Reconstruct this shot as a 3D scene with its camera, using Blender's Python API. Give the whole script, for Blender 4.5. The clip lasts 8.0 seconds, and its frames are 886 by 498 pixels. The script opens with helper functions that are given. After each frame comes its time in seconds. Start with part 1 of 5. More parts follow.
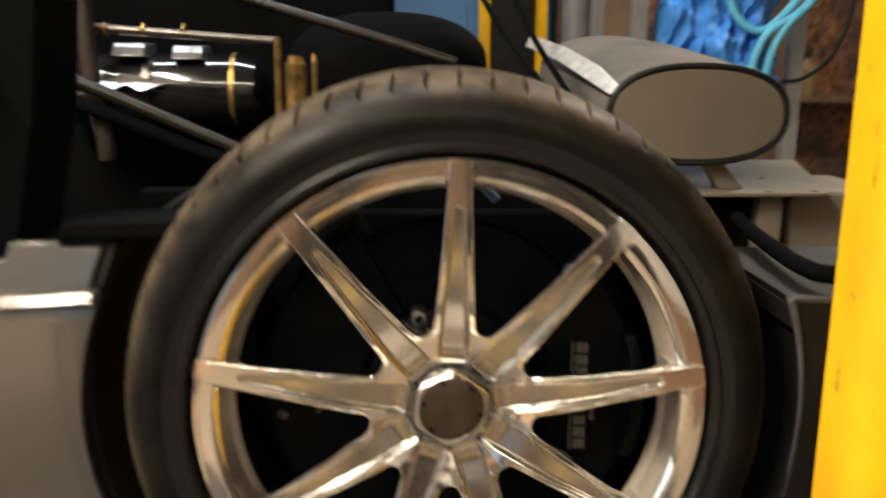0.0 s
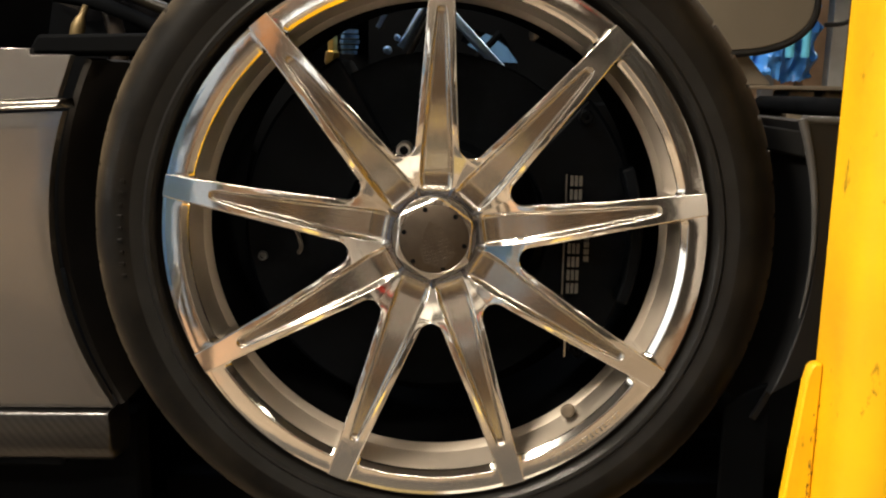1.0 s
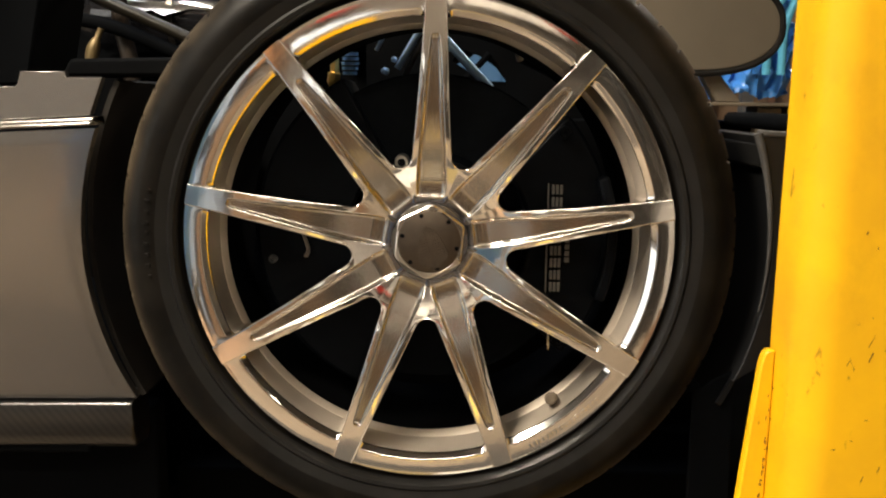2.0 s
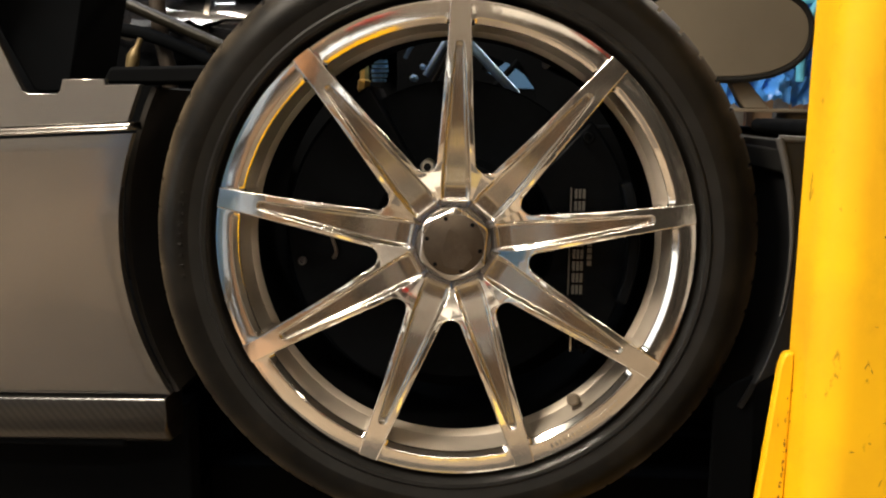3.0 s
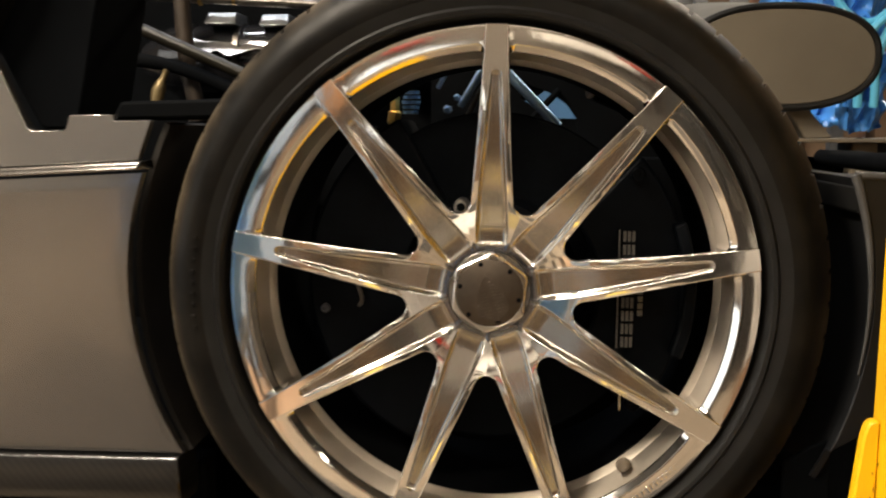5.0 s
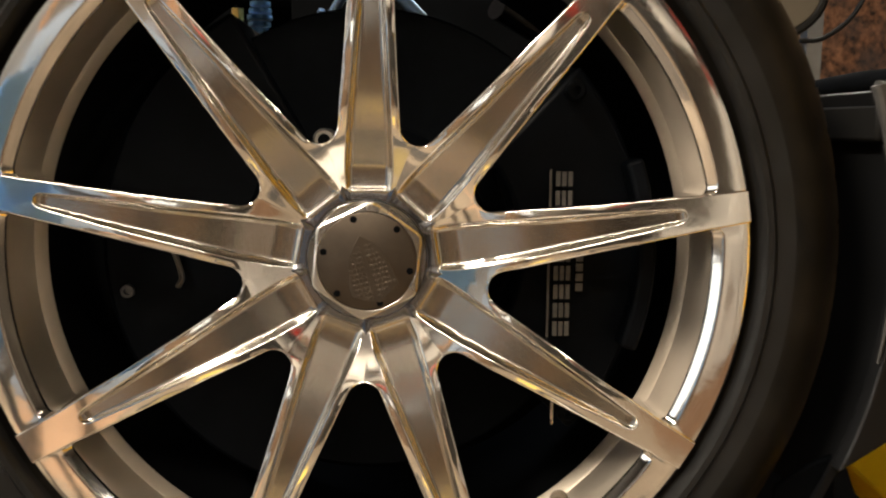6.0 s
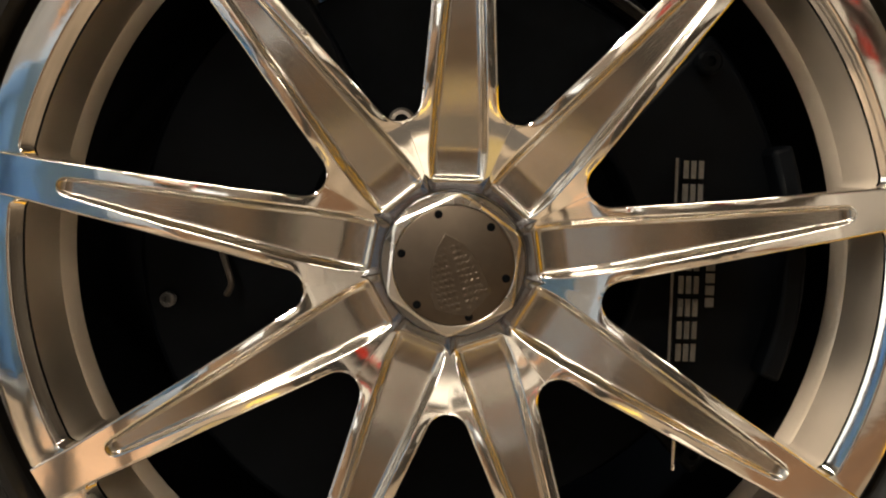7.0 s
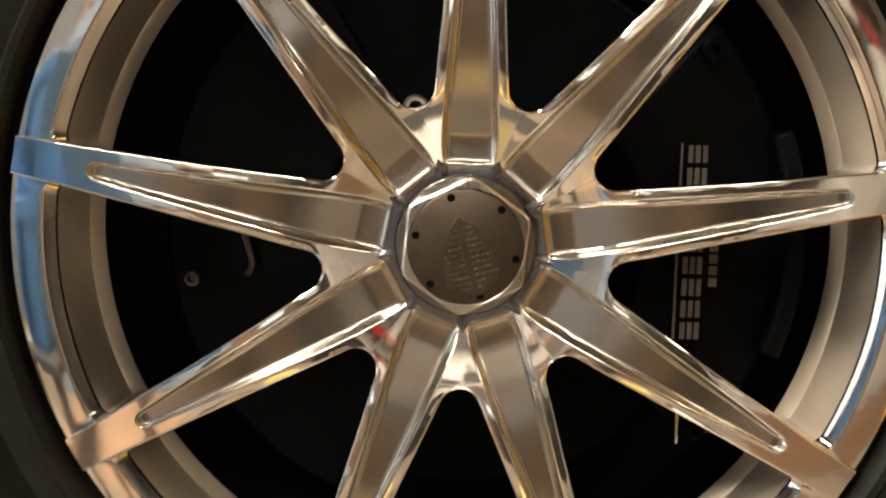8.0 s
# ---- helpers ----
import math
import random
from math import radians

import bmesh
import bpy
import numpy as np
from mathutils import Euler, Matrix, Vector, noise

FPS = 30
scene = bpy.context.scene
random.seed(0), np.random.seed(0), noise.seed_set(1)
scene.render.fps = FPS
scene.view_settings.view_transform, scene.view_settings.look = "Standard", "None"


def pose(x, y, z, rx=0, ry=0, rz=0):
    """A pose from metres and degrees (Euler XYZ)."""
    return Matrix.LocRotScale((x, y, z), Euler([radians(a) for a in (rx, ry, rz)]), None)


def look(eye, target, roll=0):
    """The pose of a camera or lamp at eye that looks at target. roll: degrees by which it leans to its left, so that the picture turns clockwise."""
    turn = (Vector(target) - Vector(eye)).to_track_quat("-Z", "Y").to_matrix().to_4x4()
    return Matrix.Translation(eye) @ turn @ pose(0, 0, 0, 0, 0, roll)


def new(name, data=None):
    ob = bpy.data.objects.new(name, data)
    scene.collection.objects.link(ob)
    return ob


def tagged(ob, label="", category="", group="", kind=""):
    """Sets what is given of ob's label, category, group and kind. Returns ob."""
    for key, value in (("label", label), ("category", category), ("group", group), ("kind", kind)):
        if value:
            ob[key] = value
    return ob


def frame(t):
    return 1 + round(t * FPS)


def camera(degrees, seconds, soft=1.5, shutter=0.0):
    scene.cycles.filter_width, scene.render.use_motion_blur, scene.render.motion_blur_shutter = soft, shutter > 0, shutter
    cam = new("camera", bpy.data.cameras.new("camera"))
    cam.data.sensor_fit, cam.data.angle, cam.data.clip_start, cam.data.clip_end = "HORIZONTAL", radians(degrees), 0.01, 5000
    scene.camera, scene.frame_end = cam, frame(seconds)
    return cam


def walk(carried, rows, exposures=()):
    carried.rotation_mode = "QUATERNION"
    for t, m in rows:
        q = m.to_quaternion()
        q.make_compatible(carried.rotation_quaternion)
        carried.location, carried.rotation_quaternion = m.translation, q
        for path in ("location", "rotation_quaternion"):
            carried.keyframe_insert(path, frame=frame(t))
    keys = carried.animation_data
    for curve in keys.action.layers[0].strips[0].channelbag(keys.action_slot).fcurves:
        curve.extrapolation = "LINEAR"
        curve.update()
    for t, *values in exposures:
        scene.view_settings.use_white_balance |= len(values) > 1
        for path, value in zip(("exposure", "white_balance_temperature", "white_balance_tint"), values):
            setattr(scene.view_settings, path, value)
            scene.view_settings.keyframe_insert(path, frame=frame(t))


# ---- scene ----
cam = camera(54.3, 8.0, soft=2.1, shutter=0.4)
PATH = [
    (0, (-0.058, -0.834, 1.358), (0.051, 1.117, 0.931), 0.5),
    (0.1, (-0.06, -0.83, 1.28), (0.1, 1.132, 0.926), 1.4),
    (0.2, (-0.03, -0.821, 1.235), (0.09, 1.144, 0.885), 2.1),
    (0.3, (-0.015, -0.81, 1.21), (0.11, 1.151, 0.843), 2.0),
    (0.5, (0.012, -0.804, 1.173), (0.065, 1.158, 0.787), 1.3),
    (0.7, (0.004, -0.808, 1.149), (0.085, 1.16, 0.8), 2.1),
    (1, (0.014, -0.826, 1.151), (0.002, 1.138, 0.775), 0.8),
    (1.5, (0.014, -0.876, 1.155), (-0.005, 1.083, 0.754), 0.6),
    (1.7, (0.012, -0.897, 1.156), (0.019, 1.068, 0.788), 0.7),
    (2.8, (0.022, -0.94, 1.148), (-0.033, 1.033, 0.823), 0.6),
    (3, (0.026, -0.941, 1.152), (-0.052, 1.031, 0.828), 0.6),
    (3.5, (0.03, -0.936, 1.149), (0.012, 1.033, 0.797), 1.2),
    (4, (0.027, -0.924, 1.157), (-0.02, 1.046, 0.815), -0.2),
    (4.5, (0.029, -0.91, 1.167), (-0.162, 1.055, 0.844), -0.9),
    (4.7, (0.031, -0.901, 1.169), (-0.18, 1.065, 0.866), -0.6),
    (5.8, (0.011, -0.624, 1.1), (0.09, 1.365, 0.908), 1.4),
    (6, (0.021, -0.58, 1.088), (0.127, 1.399, 0.824), 0.5),
    (6.2, (0.011, -0.542, 1.082), (0.086, 1.443, 0.843), 1.3),
    (6.5, (0.0, -0.508, 1.068), (-0.032, 1.479, 0.842), 0.1),
    (7, (-0.006, -0.473, 1.061), (-0.007, 1.515, 0.851), 0.9),
    (7.5, (-0.005, -0.471, 1.063), (-0.025, 1.519, 0.867), 0.4),
    (8, (-0.005, -0.494, 1.065), (-0.038, 1.489, 0.806), 0.8),
]
walk(cam, [(t, look(eye, target, roll)) for t, eye, target, roll in PATH])

# ---- light: a workshop under strip lamps ----
world = bpy.data.worlds.new("workshop_air")
scene.world = world
world.use_nodes = True
world.node_tree.nodes["Background"].inputs[0].default_value = (0.30, 0.26, 0.22, 1)
world.node_tree.nodes["Background"].inputs[1].default_value = 0.02
scene.view_settings.exposure = 0.40

CX, CZ = 0.0, 1.0          # wheel centre, its outer face lies at y = 0
TURN = 1.2                 # how far the wheel has rolled, degrees


# ---- materials ----
def material(name, base, rough=0.5, metal=0.0, vary=0.15, scale=30.0, bump=0.0, bump_scale=200.0, coat=0.0,
             dust=None, dust_amount=0.0, dust_scale=8.0, spec=0.5, rough_vary=0.1):
    mat = bpy.data.materials.new(name)
    mat.use_nodes = True
    nt = mat.node_tree
    bsdf = nt.nodes["Principled BSDF"]
    tc = nt.nodes.new("ShaderNodeTexCoord")
    n1 = nt.nodes.new("ShaderNodeTexNoise")
    n1.inputs["Scale"].default_value, n1.inputs["Detail"].default_value = scale, 6
    nt.links.new(tc.outputs["Object"], n1.inputs["Vector"])
    ramp = nt.nodes.new("ShaderNodeMapRange")
    ramp.inputs["From Min"].default_value, ramp.inputs["From Max"].default_value = 0.3, 0.7
    ramp.inputs["To Min"].default_value, ramp.inputs["To Max"].default_value = 1 - vary, 1 + vary
    nt.links.new(n1.outputs["Fac"], ramp.inputs["Value"])
    mul = nt.nodes.new("ShaderNodeMix")
    mul.data_type, mul.blend_type = "RGBA", "MULTIPLY"
    mul.inputs[0].default_value = 1
    mul.inputs[6].default_value = (*base, 1)
    nt.links.new(ramp.outputs[0], mul.inputs[7])
    colour = mul.outputs[2]
    if dust:
        n2 = nt.nodes.new("ShaderNodeTexNoise")
        n2.inputs["Scale"].default_value, n2.inputs["Detail"].default_value = dust_scale, 9
        nt.links.new(tc.outputs["Object"], n2.inputs["Vector"])
        r2 = nt.nodes.new("ShaderNodeMapRange")
        r2.inputs["From Min"].default_value, r2.inputs["From Max"].default_value = 0.38, 0.68
        r2.inputs["To Min"].default_value, r2.inputs["To Max"].default_value = 0, dust_amount
        nt.links.new(n2.outputs["Fac"], r2.inputs["Value"])
        mx = nt.nodes.new("ShaderNodeMix")
        mx.data_type = "RGBA"
        nt.links.new(r2.outputs[0], mx.inputs[0])
        nt.links.new(colour, mx.inputs[6])
        mx.inputs[7].default_value = (*dust, 1)
        colour = mx.outputs[2]
    nt.links.new(colour, bsdf.inputs["Base Color"])
    rr = nt.nodes.new("ShaderNodeMapRange")
    rr.inputs["From Min"].default_value, rr.inputs["From Max"].default_value = 0.3, 0.7
    rr.inputs["To Min"].default_value, rr.inputs["To Max"].default_value = max(rough * (1 - rough_vary), 0.01), min(rough * (1 + rough_vary), 1)
    n3 = nt.nodes.new("ShaderNodeTexNoise")
    n3.inputs["Scale"].default_value, n3.inputs["Detail"].default_value = scale * 0.35, 4
    nt.links.new(tc.outputs["Object"], n3.inputs["Vector"])
    nt.links.new(n3.outputs["Fac"], rr.inputs["Value"])
    nt.links.new(rr.outputs[0], bsdf.inputs["Roughness"])
    bsdf.inputs["Metallic"].default_value = metal
    bsdf.inputs["Coat Weight"].default_value = coat
    bsdf.inputs["Coat Roughness"].default_value = 0.06
    bsdf.inputs["Specular IOR Level"].default_value = spec
    if bump:
        nb = nt.nodes.new("ShaderNodeTexNoise")
        nb.inputs["Scale"].default_value, nb.inputs["Detail"].default_value = bump_scale, 3
        nt.links.new(tc.outputs["Object"], nb.inputs["Vector"])
        bp = nt.nodes.new("ShaderNodeBump")
        bp.inputs["Strength"].default_value, bp.inputs["Distance"].default_value = bump, 0.002
        nt.links.new(nb.outputs["Fac"], bp.inputs["Height"])
        nt.links.new(bp.outputs[0], bsdf.inputs["Normal"])
    return mat


def carbon(name, base, cell, rough=0.25, coat=0.5):
    """Twill-woven carbon under lacquer: diagonal tows of two reflectances."""
    mat = material(name, base, rough, 0.0, 0.2, 12, coat=coat)
    nt = mat.node_tree
    bsdf = nt.nodes["Principled BSDF"]
    tc = nt.nodes.new("ShaderNodeTexCoord")
    mp = nt.nodes.new("ShaderNodeMapping")
    mp.inputs["Rotation"].default_value = (0, radians(38), 0)
    wv = nt.nodes.new("ShaderNodeTexWave")
    wv.bands_direction = "X"
    wv.inputs["Scale"].default_value = 0.314 / cell
    wv.inputs["Distortion"].default_value = 0.6
    nt.links.new(tc.outputs["Object"], mp.inputs["Vector"])
    nt.links.new(mp.outputs[0], wv.inputs["Vector"])
    old = bsdf.inputs["Base Color"].links[0].from_socket
    mx = nt.nodes.new("ShaderNodeMix")
    mx.data_type = "RGBA"
    nt.links.new(wv.outputs["Fac"], mx.inputs[0])
    nt.links.new(old, mx.inputs[6])
    mx.inputs[7].default_value = tuple(min(c * 4.5, 1) for c in base) + (1,)
    nt.links.new(mx.outputs[2], bsdf.inputs["Base Color"])
    bp = nt.nodes.new("ShaderNodeBump")
    bp.inputs["Strength"].default_value, bp.inputs["Distance"].default_value = 0.06, 0.001
    nt.links.new(wv.outputs["Fac"], bp.inputs["Height"])
    nt.links.new(bp.outputs[0], bsdf.inputs["Normal"])
    return mat


def machined(name, base, rough, stretch, streak):
    """Machined metal with fine tool streaks along the local z axis."""
    mat = material(name, base, rough, 1.0, 0.05, 25, rough_vary=0.35)
    nt = mat.node_tree
    tc, mp, nz, bp = (nt.nodes.new(k) for k in ("ShaderNodeTexCoord", "ShaderNodeMapping", "ShaderNodeTexNoise", "ShaderNodeBump"))
    mp.inputs["Scale"].default_value = stretch
    nz.inputs["Scale"].default_value, nz.inputs["Detail"].default_value = 1.0, 3
    bp.inputs["Strength"].default_value, bp.inputs["Distance"].default_value = streak, 0.0004
    nt.links.new(tc.outputs["Object"], mp.inputs["Vector"])
    nt.links.new(mp.outputs[0], nz.inputs["Vector"])
    nt.links.new(nz.outputs["Fac"], bp.inputs["Height"])
    nt.links.new(bp.outputs[0], nt.nodes["Principled BSDF"].inputs["Normal"])
    return mat


POLISHED = machined("polished_aluminium", (0.90, 0.88, 0.84), 0.075, (50, 50, 50), 0.22)
BRUSHED = machined("brushed_aluminium", (0.505, 0.475, 0.43), 0.19, (1700, 1700, 30), 0.12)
SATIN = machined("satin_machined_aluminium", (0.52, 0.465, 0.395), 0.60, (60, 1400, 60), 0.14)
HUBRING = machined("dark_polished_steel", (0.20, 0.205, 0.225), 0.20, (90, 90, 90), 0.03)
NUT = machined("satin_steel_nut", (0.50, 0.475, 0.44), 0.30, (300, 300, 300), 0.08)
# Nut steel made paler on the chamfer, darker on the collar, imitating reflections.
CHAMFER = machined("chamfer_steel_edge_glint", (0.72, 0.69, 0.64), 0.30, (300, 300, 300), 0.05)
COLLAR = machined("collar_steel_dark_reflection", (0.30, 0.29, 0.275), 0.28, (300, 300, 300), 0.05)
CAP = material("bead_blasted_cap", (0.092, 0.075, 0.059), 0.46, 1.0, 0.06, 120, bump=0.02, bump_scale=1500)


def tyre_rubber(name):
    """Black rubber, cleaner by the rim and dustier out towards the tread, with scuffs running round."""
    mat = material(name, (0.0018, 0.0018, 0.0018), 0.44, 0, 0.3, 40, bump=0.06, bump_scale=420, spec=0.12, rough_vary=0.25)
    nt = mat.node_tree
    bsdf = nt.nodes["Principled BSDF"]
    tc, mp, ln, band, nz, stain, amt, mx = (nt.nodes.new(k) for k in ("ShaderNodeTexCoord", "ShaderNodeMapping", "ShaderNodeVectorMath", "ShaderNodeMapRange", "ShaderNodeTexNoise", "ShaderNodeMapRange", "ShaderNodeMath", "ShaderNodeMix"))
    mp.inputs["Scale"].default_value = (1, 0, 1)
    ln.operation = "LENGTH"
    nt.links.new(tc.outputs["Object"], mp.inputs["Vector"])
    nt.links.new(mp.outputs[0], ln.inputs[0])
    band.interpolation_type = "SMOOTHSTEP"
    band.inputs["From Min"].default_value, band.inputs["From Max"].default_value = 0.314, 0.349
    band.inputs["To Min"].default_value, band.inputs["To Max"].default_value = 0.05, 1.0
    nt.links.new(ln.outputs["Value"], band.inputs["Value"])
    nz.inputs["Scale"].default_value, nz.inputs["Detail"].default_value, nz.inputs["Roughness"].default_value = 17, 9, 0.65
    nt.links.new(tc.outputs["Object"], nz.inputs["Vector"])
    stain.inputs["From Min"].default_value, stain.inputs["From Max"].default_value = 0.36, 0.68
    stain.inputs["To Min"].default_value, stain.inputs["To Max"].default_value = 0.10, 1.0
    nt.links.new(nz.outputs["Fac"], stain.inputs["Value"])
    amt.operation = "MULTIPLY"
    nt.links.new(band.outputs[0], amt.inputs[0])
    nt.links.new(stain.outputs[0], amt.inputs[1])
    mx.data_type = "RGBA"
    nt.links.new(amt.outputs[0], mx.inputs[0])
    nt.links.new(bsdf.inputs["Base Color"].links[0].from_socket, mx.inputs[6])
    mx.inputs[7].default_value = (0.135, 0.105, 0.070, 1)
    nt.links.new(mx.outputs[2], bsdf.inputs["Base Color"])
    return mat


RUBBER = tyre_rubber("dusty_tyre_rubber")
GUARD = material("smooth_rim_guard_rubber", (0.006, 0.006, 0.006), 0.42, 0, 0.3, 40, bump=0.03, bump_scale=300, spec=0.28)
BLACK = material("black_plastic", (0.005, 0.005, 0.005), 0.5, 0, 0.3, 25, bump=0.05, bump_scale=300, dust=(0.015, 0.014, 0.012), dust_amount=0.25, spec=0.25)
MATT = material("near_black_matt", (0.0012, 0.0016, 0.0022), 0.85, 0, 0.3, 18, dust=(0.0032, 0.0032, 0.0033), dust_amount=0.4, spec=0.04)
LINING = material("dusty_black_lining", (0.018, 0.0165, 0.015), 0.7, 0, 0.3, 18, dust=(0.036, 0.032, 0.028), dust_amount=0.6, dust_scale=6, spec=0.15)
GLOSSBLACK = material("gloss_black_paint", (0.008, 0.008, 0.009), 0.12, 0, 0.2, 20, coat=0.8)
# The pale blotches here imitate smudgy reflections on the panel.
SILVER = material("silver_car_paint", (0.205, 0.195, 0.184), 0.24, 0.8, 0.12, 3.5, coat=0.8, bump=0.01, bump_scale=900, dust=(0.27, 0.245, 0.22), dust_amount=0.45, dust_scale=3.2, rough_vary=0.3)
CARBON_SILL = carbon("woven_carbon_sill", (0.0028, 0.0027, 0.0026), 0.0078, 0.34, 0.22)
LACQUER = material("dark_lacquered_panel", (0.005, 0.0055, 0.0065), 0.42, 0, 0.25, 14, coat=0.04, dust=(0.016, 0.016, 0.016), dust_amount=0.35, dust_scale=7)
LIPGREY = material("scuffed_grey_lip", (0.055, 0.054, 0.053), 0.45, 0.1, 0.3, 30, bump=0.05, bump_scale=200)
# Cool light on the links is put into this bright blue colour.
BLUELIT = material("blue_lit_steel", (0.46, 0.68, 0.98), 0.38, 0.75, 0.2, 40)


def lift_paint(name):
    """Thick yellow enamel with rubbed brown grime and fine upright scratches."""
    mat = material(name, (0.80, 0.450, 0.006), 0.40, 0, 0.04, 6, bump=0.05, bump_scale=45, dust=(0.54, 0.27, 0.012), dust_amount=0.55, dust_scale=7, spec=0.3)
    nt = mat.node_tree
    bsdf = nt.nodes["Principled BSDF"]
    tc = nt.nodes.new("ShaderNodeTexCoord")
    for scale, stretch, lo, hi, colour, top in ((9, (1, 1, 0.6), 0.60, 0.80, (0.46, 0.24, 0.010), 0.55), (48, (1, 1, 0.45), 0.635, 0.70, (0.13, 0.068, 0.008), 0.85)):
        mp, nz, rg, mx = (nt.nodes.new(k) for k in ("ShaderNodeMapping", "ShaderNodeTexNoise", "ShaderNodeMapRange", "ShaderNodeMix"))
        mp.inputs["Scale"].default_value = stretch
        mp.inputs["Location"].default_value = (scale * 0.37, 0.2, 0.9)
        nz.inputs["Scale"].default_value, nz.inputs["Detail"].default_value, nz.inputs["Roughness"].default_value = scale, 8, 0.62
        rg.inputs["From Min"].default_value, rg.inputs["From Max"].default_value = lo, hi
        rg.inputs["To Min"].default_value, rg.inputs["To Max"].default_value = 0, top
        mx.data_type = "RGBA"
        nt.links.new(tc.outputs["Object"], mp.inputs["Vector"])
        nt.links.new(mp.outputs[0], nz.inputs["Vector"])
        nt.links.new(nz.outputs["Fac"], rg.inputs["Value"])
        nt.links.new(rg.outputs[0], mx.inputs[0])
        nt.links.new(bsdf.inputs["Base Color"].links[0].from_socket, mx.inputs[6])
        mx.inputs[7].default_value = (*colour, 1)
        nt.links.new(mx.outputs[2], bsdf.inputs["Base Color"])
    return mat


YELLOW = lift_paint("yellow_lift_paint")
# Darker copy of the lift yellow: shade under the car put into the colour.
SHADEYELLOW = material("shaded_yellow_paint", (0.22, 0.12, 0.008), 0.6, 0, 0.3, 8, dust=(0.06, 0.04, 0.02), dust_amount=0.7)
VALVE = material("dull_valve_rubber", (0.10, 0.078, 0.055), 0.7, 0, 0.2, 80)
SCUFF = material("scuffed_bare_steel", (0.17, 0.095, 0.012), 0.6, 0.1, 0.3, 60)
# Disc and caliper colours carry the deep shade behind the spokes.
DISC = material("shade_dark_ceramic_disc", (0.0022, 0.0030, 0.0042), 0.6, 0.0, 0.3, 120, bump=0.05, bump_scale=300, spec=0.035)
CALIPER = material("shade_dark_caliper", (0.0020, 0.0026, 0.0036), 0.45, 0.0, 0.2, 50, bump=0.03, bump_scale=500, spec=0.04)
PRINT = material("grey_white_print", (0.060, 0.056, 0.050), 0.6, 0, 0.15, 200)
STEEL = material("zinc_steel", (0.55, 0.53, 0.50), 0.3, 1.0, 0.15, 80, bump=0.05, bump_scale=300)
DARKSTEEL = material("dark_oiled_steel", (0.09, 0.08, 0.07), 0.35, 0.8, 0.3, 60, bump=0.06)
OLDBRASS = material("dull_old_brass", (0.34, 0.215, 0.062), 0.42, 0.8, 0.3, 50, dust=(0.05, 0.035, 0.018), dust_amount=0.7, dust_scale=40)
ARMBLACK = material("oily_black_arm", (0.008, 0.007, 0.005), 0.34, 0, 0.3, 30, dust=(0.02, 0.016, 0.010), dust_amount=0.4, dust_scale=9, spec=0.3)
COVERMETAL = material("dull_cover_metal", (0.30, 0.31, 0.32), 0.4, 0.9, 0.25, 50, bump=0.08, bump_scale=200)
# Bright blue base makes the coil look lit inside the dark barrel.
BLUELITCOIL = material("blue_lit_coil", (0.30, 0.58, 0.95), 0.30, 0.5, 0.2, 60)
BRASS = material("brass_fitting", (0.80, 0.54, 0.17), 0.32, 0.7, 0.15, 60)
NOZZLE = material("tarnished_brass", (0.15, 0.11, 0.05), 0.45, 0.5, 0.25, 60)
BROWN = material("heat_browned_pipe", (0.042, 0.032, 0.024), 0.42, 0.5, 0.25, 25)
POD = material("dusty_grey_pod", (0.075, 0.069, 0.058), 0.72, 0, 0.2, 9, bump=0.06, bump_scale=220, dust=(0.18, 0.16, 0.13), dust_amount=0.55, dust_scale=5)
PODFACE = material("dusty_end_plate", (0.105, 0.088, 0.064), 0.6, 0.1, 0.08, 6, bump=0.05, bump_scale=900, dust=(0.16, 0.135, 0.10), dust_amount=0.4, dust_scale=3)
OILLINE = material("dark_brown_hose", (0.007, 0.0048, 0.003), 0.30, 0.0, 0.3, 60)
STRAP = material("scuffed_steel_strap", (0.62, 0.60, 0.57), 0.45, 0.7, 0.3, 40, bump=0.2, bump_scale=90)
DUSTYALU = material("dusty_aluminium_plate", (0.19, 0.165, 0.13), 0.55, 0.35, 0.15, 20, bump=0.08, bump_scale=150, dust=(0.22, 0.175, 0.12), dust_amount=0.7, dust_scale=9)
TARP = material("blue_tarpaulin", (0.07, 0.27, 0.70), 0.28, 0, 0.2, 14, bump=0.15, bump_scale=60, coat=0.3)
HOSE = material("cyan_hose", (0.12, 0.48, 0.68), 0.4, 0, 0.1, 30)
DOORGREY = material("faded_grey_sheet", (0.20, 0.205, 0.215), 0.5, 0, 0.15, 4, bump=0.05, bump_scale=30, dust=(0.32, 0.325, 0.335), dust_amount=0.4, dust_scale=2)
BLUEWALL = material("blue_painted_sheet", (0.10, 0.265, 0.52), 0.5, 0, 0.1, 3, bump=0.05, bump_scale=30)
PLASTER = material("stained_plaster", (0.15, 0.13, 0.11), 0.9, 0, 0.15, 2.0, bump=0.2, bump_scale=25, dust=(0.10, 0.08, 0.06), dust_amount=0.7, dust_scale=1.1)
RUSTY = material("rust_stained_wall", (0.22, 0.10, 0.05), 0.85, 0, 0.9, 22, bump=0.4, bump_scale=30, dust=(0.05, 0.047, 0.05), dust_amount=1.0, dust_scale=4)
CONCRETE = material("oil_stained_concrete", (0.28, 0.222, 0.162), 0.7, 0, 0.2, 5, bump=0.2, bump_scale=40, dust=(0.13, 0.098, 0.068), dust_amount=0.7, dust_scale=1.9)
CEILPAINT = material("ceiling_paint", (0.13, 0.12, 0.11), 0.9, 0, 0.1, 2.0)
TIMBER = material("old_timber", (0.20, 0.13, 0.08), 0.75, 0, 0.3, 7, bump=0.2, bump_scale=40)
